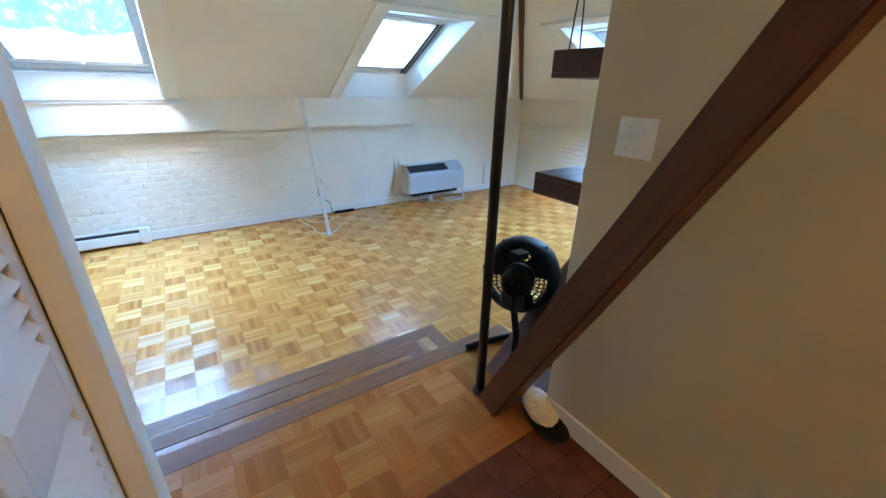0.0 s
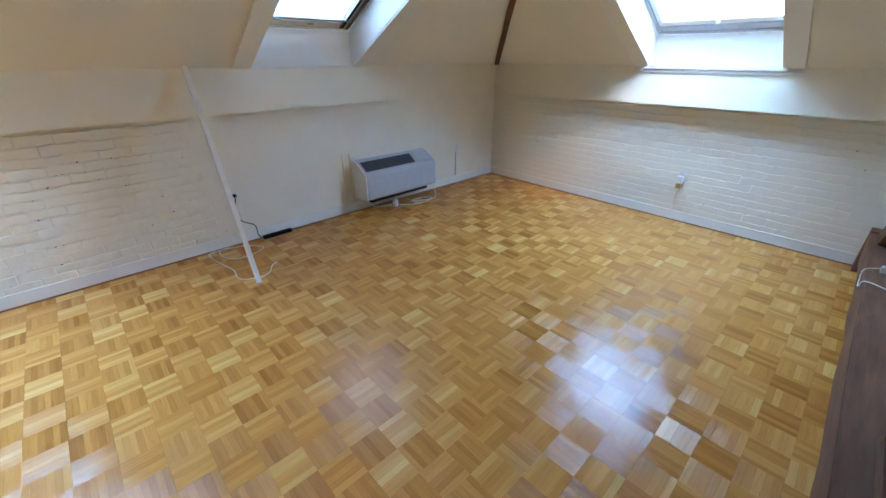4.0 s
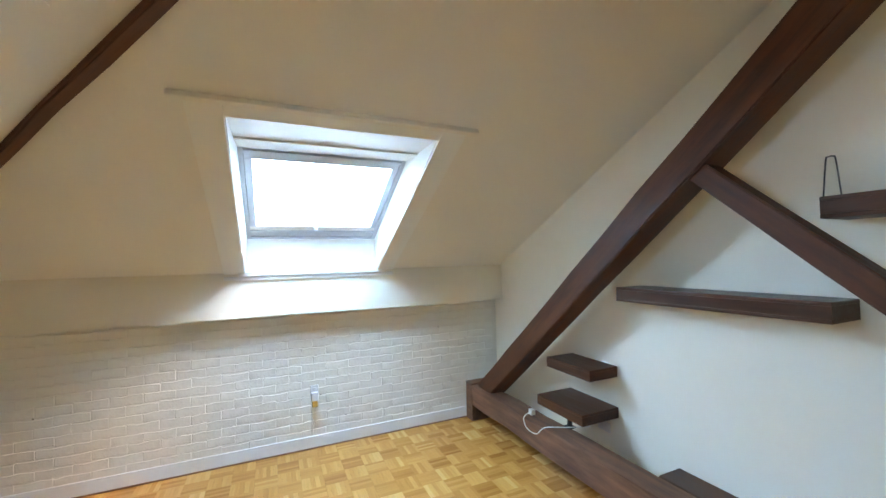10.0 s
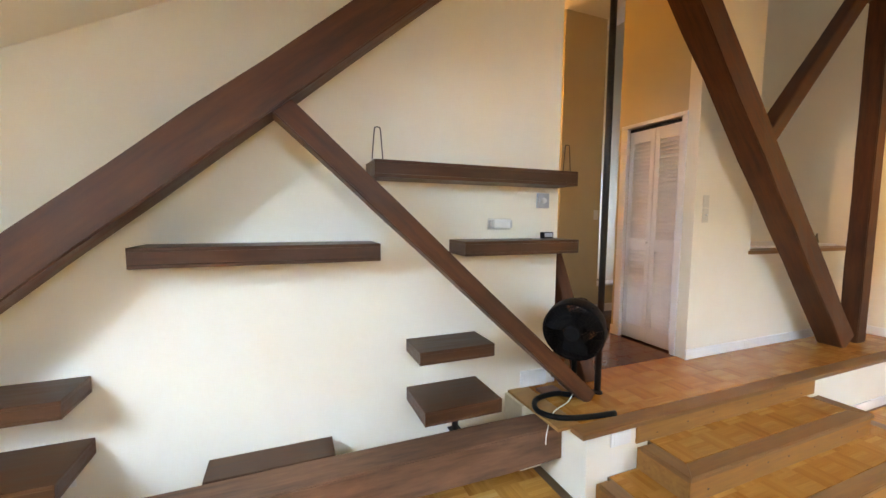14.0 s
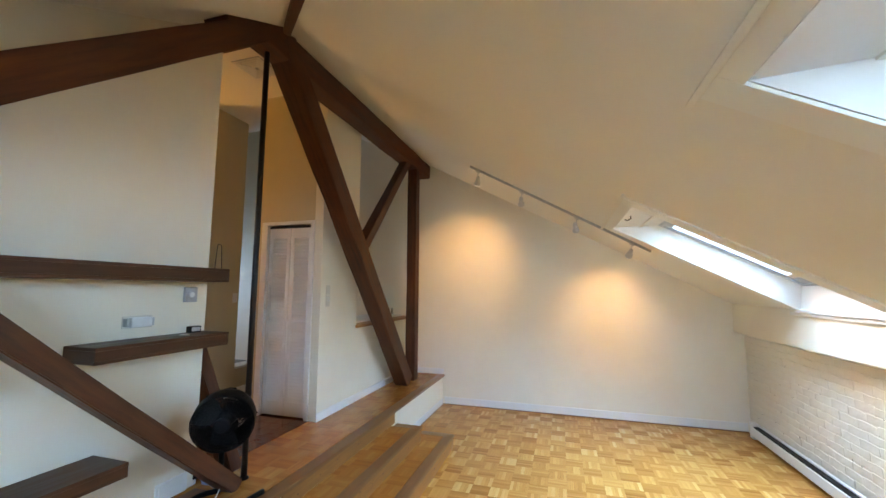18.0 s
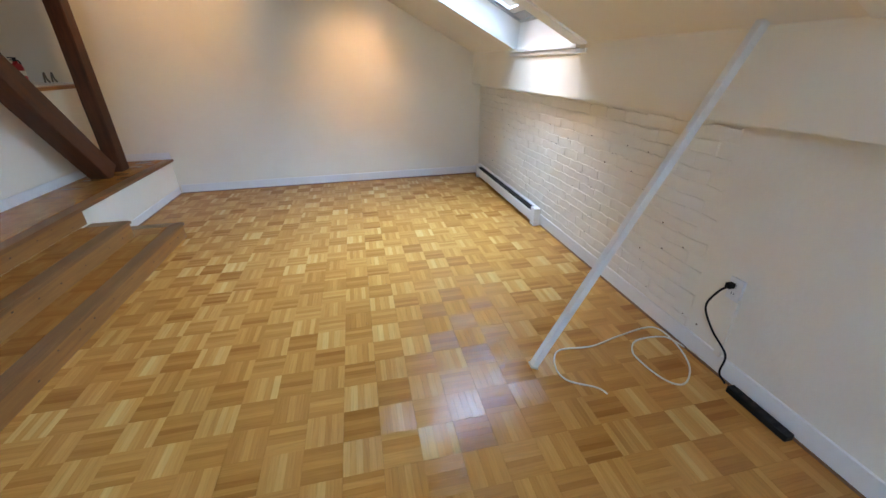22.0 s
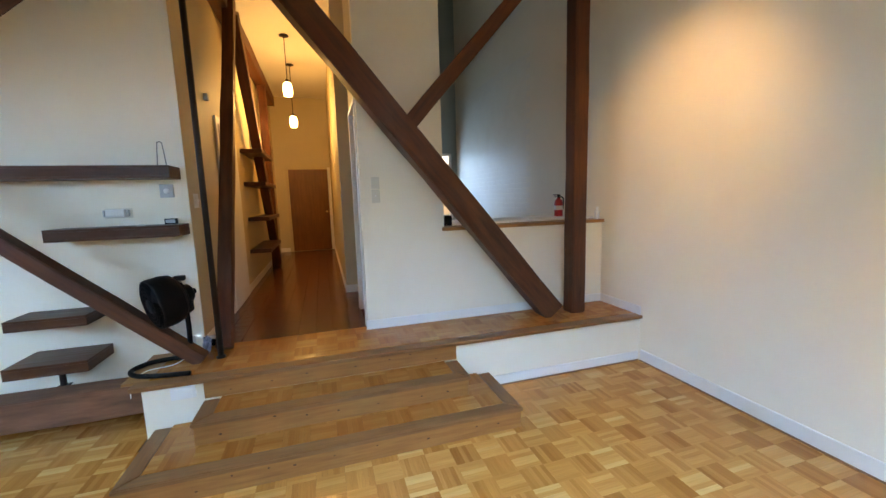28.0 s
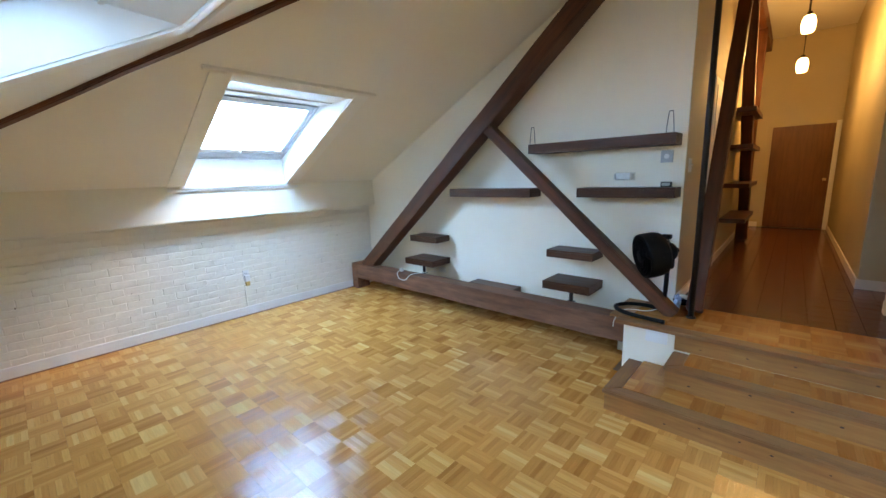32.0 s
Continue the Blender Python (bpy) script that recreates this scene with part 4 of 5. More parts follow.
# ---- heating, cables and fittings of the main room ----
heater = thing("baseboard_heater", pose(-1.56, YN - 0.036, 0.012), "long white electric baseboard heater with a dark slot", "heater")
L = 2.0
part("back_plate", box((0, -0.006, 0.0), (L, 0.0, 0.175)), M_TRIM, heater)
part("front_cover", prism([(-0.062, 0.03), (-0.066, 0.035), (-0.066, 0.125), (-0.060, 0.135), (-0.056, 0.132), (-0.060, 0.122), (-0.060, 0.03)], "x", 0.09, L - 0.09), M_TRIM, heater)
part("top_hood", prism([(-0.007, 0.175), (-0.018, 0.174), (-0.021, 0.168), (-0.018, 0.169), (-0.007, 0.170)], "x", 0.09, L - 0.09), M_TRIM, heater)
part("heating_element", box((0.09, -0.056, 0.05), (L - 0.09, -0.008, 0.150)), M_DARK_AND_GAP, heater, "dark finned element")
for a in (0.0, L - 0.09):
    part("end_cap", box((a, -0.068, 0.0), (a + 0.09, -0.007, 0.178), 0.006), M_TRIM, heater)

ac = thing("air_conditioner", pose(4.33, YN - 0.022, 0.175) @ Matrix.Diagonal((1.08, 1.0, 0.96, 1.0)), "pale grey wall air conditioner with a dark top grille", "air conditioner")
prof = [(0.0, 0.0), (-0.26, 0.02), (-0.27, 0.04), (-0.27, 0.315), (-0.255, 0.34), (-0.09, 0.452), (-0.05, 0.465), (0.0, 0.465)]
bm = prism(prof, "x", -0.48, 0.48)
bmesh.ops.bevel(finish(bm), geom=[e for e in bm.edges if e.calc_face_angle(0) > 0.3], offset=0.006, segments=2, affect="EDGES")
part("casing", bm, M_AC, ac)
for sx in (-0.494, 0.481):
    bm = prism([(a, b) for a, b in prof], "x", sx, sx + 0.013)
    part("side_panel", bm, M_WHITE, ac, "off-white side panel")
part("front_panel", box((-0.47, -0.276, 0.05), (0.24, -0.2705, 0.305), 0.003), M_AC, ac)
part("front_panel", box((0.248, -0.276, 0.05), (0.47, -0.2705, 0.305), 0.003), M_AC, ac)
gm = along((-0.46, -0.2435, 0.358), (0.30, -0.2435, 0.358), Vector((0, -0.112, 0.165)))
grille = part("grille", box((0, 0.012, -0.0015), (0.66, 0.165, 0.003)), M_GRILLE, ac, "dark louvred air outlet")
grille.matrix_basis = gm
for i in range(11):
    s = part("grille_slat", box((0.004, 0.018 + i * 0.0135, 0.002), (0.656, 0.023 + i * 0.0135, 0.007)), M_DARK_AND_GAP if i % 2 else M_GRILLE, grille)
part("control_lid", box((0.68, 0.012, -0.001), (0.93, 0.165, 0.004), 0.002), M_AC, ac).matrix_basis = gm
part("lower_skirt", box((-0.40, -0.20, -0.04), (0.40, -0.03, 0.0)), M_DARK_AND_GAP, ac)
part("mounting_sleeve", box((-0.52, -0.006, -0.03), (0.52, -0.001, 0.505), 0.002), M_BRICK, ac)

trap = thing("drain_trap", pose(4.26, 6.21, 0.0), "small white drain fitting under the air conditioner", "drain fitting")
part("cup", lathe([(0.004, 0.0), (0.032, 0.0), (0.032, 0.07), (0.024, 0.075), (0.024, 0.09), (0.004, 0.09)], 16), M_WHITE, trap)
part("nozzle", tube([(0, 0, 0.05), (-0.05, -0.02, 0.055)], 0.012, 10), M_WHITE, trap)


def cable(name, knots, radius, material, label, steps=8):
    k0 = Vector(knots[0])
    ob = thing(name, Matrix.Translation(k0), label, "cable")
    part("cord", tube([p - k0 for p in curve_points(knots, steps)], radius, 8), material, ob, "", True)
    return ob


cable("power_cable", [(4.30, 6.19, 0.012), (4.42, 6.09, 0.010), (4.62, 6.05, 0.010), (4.78, 6.11, 0.012), (4.70, 6.21, 0.012), (4.50, 6.19, 0.016), (4.62, 6.09, 0.02), (4.82, 6.09, 0.012), (4.87, 6.14, 0.09), (4.86, 6.16, 0.17)], 0.006, M_CREAM, "loose cream cable coiled under the air conditioner")
cable("pipe", [(4.02, 6.36, 0.012), (4.10, 6.29, 0.012), (4.2, 6.21, 0.03)], 0.009, M_CREAM, "pale drain hose lying along the baseboard")


def outlet(x, y, z, turn, label, plug=None, group="wall outlets"):
    ob = thing("wall_outlet", pose(x, y, z, 0, 0, turn), label, "outlet", group)
    plate = part("cover_plate", box((-0.035, -0.006, -0.058), (0.035, 0.0, 0.058), 0.003), M_WHITE, ob)
    for s in (-0.022, 0.022):
        part("socket", box((-0.016, -0.009, s - 0.014), (0.016, -0.006, s + 0.014), 0.002), M_WHITE, plate)
        for d in (-0.006, 0.006):
            part("slot", box((d - 0.0012, -0.0096, s - 0.005), (d + 0.0012, -0.009, s + 0.006)), M_DARK_AND_GAP, plate)
    if plug:
        part("box_body", box((-0.03, 0.0, -0.05), (0.03, 0.02, 0.05), 0.002), M_WHITE, ob)
    return ob


outlet(2.50, YN - 0.022, 0.49, 0, "white surface outlet with a black plug", True)
rw = thing("cable_raceway", pose(2.52, YN - 0.004, 0.10), "white painted surface cable channel on the wall", "raceway")
part("channel", box((-0.018, -0.018, 0.0), (0.018, 0.0, 0.33), 0.003), M_BRICK, rw)
notch = thing("cover_plate", pose(2.06, 2.319, 0.365), "white painted cover plate on the panel beside the steps", "wall plate")
part("frame", box((-0.075, 0.0, -0.045), (0.075, 0.012, 0.05), 0.003), M_TRIM, notch)
part("plate", box((-0.055, 0.012, -0.03), (0.055, 0.016, 0.035), 0.002), M_TRIM, notch)
outlet(5.53, YN - 0.006, 0.52, 0, "white outlet above a thin cable channel")
rw = thing("cable_raceway", pose(5.51, YN - 0.001, 0.10), "thin cable channel below an outlet", "raceway")
part("channel", box((-0.007, -0.009, 0.0), (0.007, 0.0, 0.36), 0.002), M_GREY, rw)
for x in (3.695, 3.785):
    rw = thing("wall_strip", pose(x, YN - 0.001, 0.125), "narrow painted strip beside the air conditioner", "raceway")
    part("channel", box((-0.012, -0.014, 0.0), (0.012, 0.0, 0.58), 0.003), M_BRICK, rw)
outlet(XE - 0.022, 3.66, 0.515, -90, "white outlet on the brick wall with a small plugged-in device", True)
adapter = thing("plug_in_device", pose(XE - 0.050, 3.66, 0.47), "small plugged-in device with an amber lower half", "plug")
part("body", box((-0.022, -0.030, -0.03), (0.022, 0.030, 0.045), 0.006), M_WHITE, adapter)
part("lower_part", box((-0.018, -0.024, -0.085), (0.018, 0.024, -0.03), 0.006), M_BRASS, adapter, "amber translucent lower part")
rw = thing("cable_raceway", pose(XE - 0.001, 3.68, 0.10), "thin painted cable channel below an outlet", "raceway")
part("channel", box((-0.010, -0.007, -0.08), (0.0, 0.007, 0.30), 0.002), M_BRICK, rw)
pl = thing("power_plug", pose(2.49, YN - 0.045, 0.51), "black mains plug in a wall outlet", "plug")
part("plug_body", box((-0.014, -0.02, -0.013), (0.014, 0.014, 0.013), 0.004), M_BLACK, pl)
cable("hanging_cable", [(2.49, 6.36, 0.51), (2.475, 6.31, 0.47), (2.44, 6.31, 0.36), (2.50, 6.33, 0.25), (2.60, 6.33, 0.18), (2.61, 6.32, 0.08), (2.64, 6.34, 0.03)], 0.005, M_BLACK, "black power cord hanging to a power strip")
strip = thing("power_strip", pose(2.81, 6.352, 0.0), "black power strip lying by the baseboard", "power strip")
part("housing", box((-0.15, -0.022, 0.0), (0.15, 0.022, 0.035), 0.006), M_BLACK, strip)
for i in range(6):
    part("socket", box((-0.125 + i * 0.045, -0.012, 0.035), (-0.10 + i * 0.045, 0.012, 0.037)), M_DARK_AND_GAP, strip)

pole = thing("leaning_pole", pose(2.293, 5.47, 0.0), "white painted square tube leaning from floor to slope", "pole")
bm = box((0, -0.0185, -0.0185), (1.79, 0.0185, 0.0185), 0.003)
part("tube", bm, M_POLE, pole).matrix_basis = along((0, 0, 0.018), (0.045, 0.775, 1.60))
part("end_cap", box((-0.006, -0.0225, -0.0225), (0.004, 0.0225, 0.0225), 0.002), M_METAL, pole).matrix_basis = along((0, 0, 0.018), (0.045, 0.775, 1.60))
cable("coiled_cable", [(2.55, 5.75, 0.006), (2.50, 5.72, 0.006), (2.42, 5.60, 0.006), (2.31, 5.59, 0.006), (2.20, 5.67, 0.006), (2.21, 5.87, 0.006), (2.16, 6.09, 0.006), (2.14, 6.32, 0.013), (2.27, 6.36, 0.006), (2.44, 6.31, 0.006), (2.54, 6.23, 0.006), (2.58, 6.15, 0.006), (2.53, 6.09, 0.006), (2.40, 6.06, 0.006), (2.30, 6.07, 0.006), (2.23, 6.15, 0.013), (2.23, 6.33, 0.006), (2.33, 6.38, 0.006), (2.46, 6.39, 0.03), (2.56, 6.40, 0.10)], 0.0045, M_CREAM, "loose cream cable looping over the parquet", 7)

tieplug = thing("extension_socket", pose(5.27, 2.03, 0.374), "white extension socket lying on the tie beam", "socket")
part("body", box((-0.022, -0.02, 0.0), (0.022, 0.02, 0.045), 0.005), M_WHITE, tieplug)
cable("hanging_cable", [(5.26, 2.05, 0.405), (5.26, 2.12, 0.37), (5.22, 2.122, 0.30), (5.10, 2.122, 0.30), (5.0, 2.11, 0.385), (4.92, 1.98, 0.392), (4.85, 1.80, 0.39)], 0.0036, M_WHITE, "thin white cord hanging over the tie beam")
sock = thing("wall_outlet", pose(4.80, YS, 0.40, 0, 0, 180), "white outlet low behind the tie beam", "outlet", "wall outlets")
part("cover_plate", box((-0.06, -0.006, -0.035), (0.06, 0.0, 0.035), 0.003), M_WHITE, sock)

wallbox = thing("junction_box", pose(2.235, YS, 0.40), "white painted cable box low on the cream wall", "cable box")
part("housing", box((-0.10, 0.0, 0.05), (0.11, 0.016, 0.165), 0.005), M_TRIM, wallbox)
part("lid", box((-0.085, 0.016, 0.062), (0.095, 0.021, 0.152), 0.003), M_TRIM, wallbox)
scrap = thing("wood_offcut", pose(2.20, 1.84, H), "short reddish-brown wood offcut on the landing", "wood offcut")
part("board", box((-0.07, -0.045, 0.0), (0.07, 0.045, 0.018), 0.002), M_TIE, scrap)

# fittings on the shelf wall
em = thing("emergency_light", pose(2.56, YS, 1.575), "white emergency light unit on the cream wall", "wall fitting")
part("back_plate", box((-0.112, 0.0, -0.034), (0.06, 0.006, 0.038), 0.002), M_PLATE, em)
part("housing", box((-0.080, 0.006, -0.026), (0.040, 0.055, 0.031), 0.006), M_WHITE, em)
for x in (-0.098, 0.046):
    part("bracket", box((x, 0.006, -0.022), (x + 0.012, 0.045, 0.026), 0.003), M_METAL, em)
th = thing("thermostat", pose(2.206, YS, 1.734), "square grey thermostat on the cream wall", "thermostat")
part("housing", box((-0.045, 0.0, -0.05), (0.045, 0.022, 0.05), 0.004), M_GREY, th)
part("dial", lathe([(0.003, 0), (0.02, 0.0), (0.018, 0.008), (0.003, 0.01)], 18), M_WHITE, th).matrix_basis = Matrix.Translation((0, 0.022, 0)) @ Matrix.Rotation(radians(-90), 4, "X")
ck = thing("small_clock", pose(2.19, 1.757, 1.482), "small black digital clock standing on a shelf", "clock")
part("body", box((-0.04, -0.02, 0.0), (0.04, 0.02, 0.042), 0.004), M_BLACK, ck)
part("display", box((-0.032, 0.02, 0.01), (0.032, 0.0215, 0.036)), M_GREY, ck)
dish = thing("small_dish", pose(2.35, 1.87, 1.482), "small pale oval object lying on a shelf", "dish")
part("body", lathe([(0.004, 0.0), (0.026, 0.0), (0.03, 0.004), (0.022, 0.009), (0.004, 0.010)], 18), M_METAL, dish)


def switch_plate(x, y, z, turn, gangs, label, face=None):
    ob = thing("light_switch", pose(x, y, z, 0, 0, turn), label, "switch", "light switches")
    w = 0.036 + 0.023 * (gangs - 1)
    plate = part("cover_plate", box((-w, -0.006, -0.058), (w, 0.0, 0.058), 0.003), face or M_WHITE, ob)
    for i in range(gangs):
        cx = (i - (gangs - 1) / 2) * 0.046
        part("toggle", box((cx - 0.005, -0.02, -0.004), (cx + 0.005, -0.006, 0.012), 0.002), M_WHITE, plate)
        for s in (-0.03, 0.03):
            part("screw", lathe([(0.001, 0), (0.003, 0.0), (0.003, 0.001), (0.001, 0.0012)], 8), M_METAL, plate).matrix_basis = Matrix.Translation((cx, -0.006, s)) @ Matrix.Rotation(radians(90), 4, "X")
    return ob


switch_plate(XHE - 0.003, 1.55, 1.655, -90, 2, "double white light switch on the tan hall wall")
switch_plate(0.622, YK, 1.650, 180, 1, "cream dimmer switch on the cream wall", M_PLATE)
chime = thing("blank_plate", pose(0.622, YK, 1.765, 0, 0, 180), "pale painted blank plate above a switch", "cover plate")
part("cover_plate", box((-0.036, -0.006, -0.05), (0.036, 0.0, 0.05), 0.003), M_PLATE, chime)
switch_plate(0.30, 0.2, 1.66, 180, 1, "white light switch on the tan passage wall")
wc = thing("wall_sensor", pose(XHE - 0.003, 0.95, 2.62, 0, 0, -90), "small dark sensor high on the hall wall", "sensor")
part("housing", box((-0.03, -0.035, -0.03), (0.03, 0.0, 0.03), 0.005), M_GREY, wc)

# ---- floor fan and the things at the foot of the struts ----
fan = thing("floor_fan", pose(2.16, 2.06, H), "black drum floor fan on a bent tube stand", "fan")
head_m = along((0, 0, 0), (0.78, 0.60, -0.17))
R = 0.182


def ring_z(m_local):
    return head_m @ Matrix.Rotation(radians(90), 4, "Y") @ m_local


lift = Matrix.Translation((0.035, 0.01, 0.50))
shell = bmesh.new()
prof = [(R * 0.98, 0.075), (R, 0.06), (R, -0.02), (R * 0.93, -0.075), (R * 0.72, -0.105), (R * 0.72, -0.10), (R * 0.91, -0.07), (R * 0.975, -0.02), (R * 0.975, 0.06), (R * 0.96, 0.075)]
rings = [[shell.verts.new((r * math.cos(a), r * math.sin(a), z)) for a in (k * 2 * math.pi / 40 for k in range(40))] for r, z in prof]
for i in range(len(rings)):
    a, b = rings[i], rings[(i + 1) % len(rings)]
    for k in range(40):
        shell.faces.new((a[k], a[(k + 1) % 40], b[(k + 1) % 40], b[k]))
drum = part("drum", shell, M_BLACK, fan, "", True)
drum.matrix_basis = lift @ ring_z(Matrix())
front = bmesh.new()
for k in range(44):
    a = k * 2 * math.pi / 44
    p = [(r * math.cos(a + s), r * math.sin(a + s), z) for r, z, s in ((0.045, 0.085, 0.0), (0.11, 0.092, 0.10), (R * 0.97, 0.068, 0.2))]
    add_tube(front, p, 0.0017, 4)
for r, z in ((0.07, 0.089), (0.09, 0.092), (0.115, 0.091), (0.14, 0.088), (0.165, 0.079)):
    add_tube(front, [(r * math.cos(k * math.pi / 16), r * math.sin(k * math.pi / 16), z) for k in range(32)], 0.0018, 4, True)
part("front_grille", front, M_BLACK, drum, "radial wire guard")
part("badge", lathe([(0.004, 0.08), (0.05, 0.08), (0.05, 0.09), (0.04, 0.096), (0.004, 0.098)], 24), M_BLACK, drum)
for k in range(3):
    bl = bmesh.new()
    pts = []
    for r, w, tw in ((0.04, 0.035, 0.9), (0.10, 0.075, 0.65), (0.17, 0.085, 0.45)):
        pts.append([bl.verts.new((r, s * w, s * w * math.tan(tw) * 0.5)) for s in (-1, 0, 1)])
    for p, q in zip(pts, pts[1:]):
        for i in range(2):
            bl.faces.new((p[i], p[i + 1], q[i + 1], q[i]))
    rr = bmesh.ops.extrude_face_region(bl, geom=list(bl.faces))
    bmesh.ops.translate(bl, vec=(0, 0, 0.003), verts=[v for v in rr["geom"] if isinstance(v, bmesh.types.BMVert)])
    part("blade", bl, M_BLACK, drum).matrix_basis = Matrix.Rotation(k * 2 * math.pi / 3, 4, "Z")
rear = bmesh.new()
for k in range(36):
    a = k * 2 * math.pi / 36
    add_tube(rear, [(0.06 * math.cos(a), 0.06 * math.sin(a), -0.122), (R * 0.74 * math.cos(a), R * 0.74 * math.sin(a), -0.10)], 0.0025, 4)
for r in (0.075, 0.098, 0.12, 0.138):
    add_tube(rear, [(r * math.cos(k * math.pi / 16), r * math.sin(k * math.pi / 16), -0.112) for k in range(32)], 0.0035, 4, True)
part("rear_grille", rear, M_BLACK, drum, "perforated rear guard")
part("motor", lathe([(0.01, -0.185), (0.05, -0.185), (0.066, -0.17), (0.068, -0.12), (0.075, -0.10), (0.075, -0.06), (0.03, 0.03), (0.01, 0.03)], 24), M_BLACK, drum, "", True)
part("control_knob", lathe([(0.004, -0.21), (0.02, -0.21), (0.022, -0.186), (0.004, -0.186)], 16), M_BLACK, drum)
part("control_box", box((-0.035, -0.028, 0.0), (0.035, 0.028, 0.035), 0.008), M_BLACK, fan, "small switch box on top of the drum").matrix_basis = Matrix.Translation((-0.055, -0.055, 0.630))
part("neck", tube([(-0.06, -0.09, 0.0 + 0.02), (-0.065, -0.10, 0.25), (-0.075, -0.06, 0.44)], 0.017, 12), M_BLACK, fan, "", True)
part("hinge", box((-0.115, -0.11, 0.39), (-0.045, -0.02, 0.48), 0.012), M_BLACK, fan)
part("stand_tube", tube(curve_points([(-0.13, 0.19, 0.018), (0.06, 0.165, 0.018), (0.22, 0.11, 0.018), (0.285, 0.0, 0.018), (0.21, -0.12, 0.018), (0.05, -0.15, 0.018), (-0.06, -0.09, 0.018)], 8), 0.017, 12), M_BLACK, fan, "bent black tube base", True)
cable("fan_cord", [(2.10, 1.98, H + 0.05), (2.20, 2.03, H + 0.012), (2.36, 2.10, H + 0.010), (2.43, 2.135, H - 0.08), (2.44, 2.14, 0.30)], 0.0035, M_WHITE, "thin white cord over the landing's edge")

pan = thing("cleaning_pad", pose(2.015, 1.70, H + 0.0), "soiled white cleaning pad on a black mop head", "mop head")
bm = lathe([(0.01, 0.0), (0.085, 0.0), (0.09, 0.025), (0.075, 0.04), (0.01, 0.042)], 20)
part("mop_head", bm, M_BLACK, pan).matrix_basis = Matrix.Translation((0.0, -0.03, 0.02)) @ Matrix.Rotation(radians(18), 4, "X") @ Matrix.Diagonal((0.85, 1.35, 1, 1))
bm = lathe([(0.01, 0.0), (0.07, 0.0), (0.075, 0.012), (0.066, 0.03), (0.01, 0.036)], 20)
for v in bm.verts:
    v.co += Vector((0, 0, 0.012 * noise.noise(v.co * 22)))
part("pad", bm, M_CLOTH, pan, "crumpled off-white cloth pad", True).matrix_basis = Matrix.Translation((-0.005, 0.0, 0.058)) @ Matrix.Rotation(radians(24), 4, "X") @ Matrix.Diagonal((0.95, 1.3, 1, 1))
bag = thing("plastic_bag", pose(2.035, 1.80, H), "crumpled clear and blue plastic bag", "bag")
bm = bmesh.new()
bmesh.ops.create_icosphere(bm, subdivisions=4, radius=0.06)
for v in bm.verts:
    v.co *= 1 + 0.5 * noise.noise(v.co * 26) + 0.2 * noise.noise(v.co * 60)
    v.co.z = max(v.co.z * 1.1, -0.055)
part("crumpled_film", bm, plain("blue_grey_plastic", (0.30, 0.40, 0.55), 0.25), bag).matrix_basis = Matrix.Translation((0, 0, 0.056)) @ Matrix.Diagonal((0.45, 0.95, 1, 1))

# ---- kitchen counter things ----
base = thing("kitchen_base_cabinet", pose(-0.95, 1.36, H), "plain white kitchen base cabinets behind the half wall", "cabinet")
part("body", box((-0.82, -0.28, 0.09), (0.80, 0.292, 0.874)), M_TRIM, base)
part("plinth", box((-0.82, -0.22, 0.0), (0.80, 0.29, 0.089)), M_DARK_AND_GAP, base)
for k in range(3):
    leaf = part("door", box((-0.815 + k * 0.54, -0.30, 0.10), (-0.815 + k * 0.54 + 0.53, -0.281, 0.865), 0.003), M_TRIM, base)
    part("handle", tube([(-0.77 + k * 0.54, -0.302, 0.72), (-0.77 + k * 0.54, -0.325, 0.73), (-0.77 + k * 0.54, -0.325, 0.81), (-0.77 + k * 0.54, -0.302, 0.82)], 0.005, 8), M_METAL, leaf)
top_k = thing("kitchen_worktop", pose(-0.95, 1.36, H + 0.875), "pale kitchen worktop behind the half wall", "worktop")
part("board", box((-0.822, -0.31, 0.0), (0.81, 0.244, 0.04), 0.004), M_TRIM, top_k)
ext = thing("fire_extinguisher", pose(-1.57, 1.25, 1.365) @ Matrix.Scale(1.22, 4), "small red fire extinguisher on the wooden counter cap", "extinguisher")
part("cylinder", lathe([(0.004, 0.0), (0.036, 0.0), (0.039, 0.006), (0.039, 0.125), (0.033, 0.150), (0.016, 0.165), (0.016, 0.175), (0.004, 0.175)], 24), M_RED, ext, "", True)
part("label_band", lathe([(0.0394, 0.06), (0.0398, 0.061), (0.0398, 0.10), (0.0394, 0.101)], 24), M_WHITE, ext)
part("valve", lathe([(0.004, 0.175), (0.014, 0.175), (0.014, 0.20), (0.004, 0.20)], 14), M_BLACK, ext)
part("lever", box((-0.012, -0.012, 0.198), (0.055, 0.012, 0.207), 0.003), M_BLACK, ext)
part("handle", box((-0.01, -0.01, 0.182), (0.045, 0.01, 0.189), 0.003), M_BLACK, ext)
part("hose", tube(curve_points([(-0.012, 0.0, 0.186), (-0.05, 0.0, 0.17), (-0.052, 0.0, 0.10), (-0.045, 0.0, 0.06)], 6), 0.006, 8), M_BLACK, ext)
orn = thing("metal_ornament", pose(-1.645, 1.46, 1.365), "small pair of bronze curled metal ornaments", "ornament")
for dx in (-0.06, 0.06):
    part("curl", tube(curve_points([(dx - 0.03, 0, 0.004), (dx, 0, 0.05), (dx + 0.01, 0, 0.10), (dx + 0.03, 0.0, 0.06), (dx + 0.04, 0, 0.004)], 6), 0.008, 8), plain("bronze", (0.20, 0.17, 0.12), 0.4, 0.8), orn, "", True)
bot = thing("white_bottle", pose(-1.738, 1.715, 1.345), "small white plastic bottle on the counter cap", "bottle")
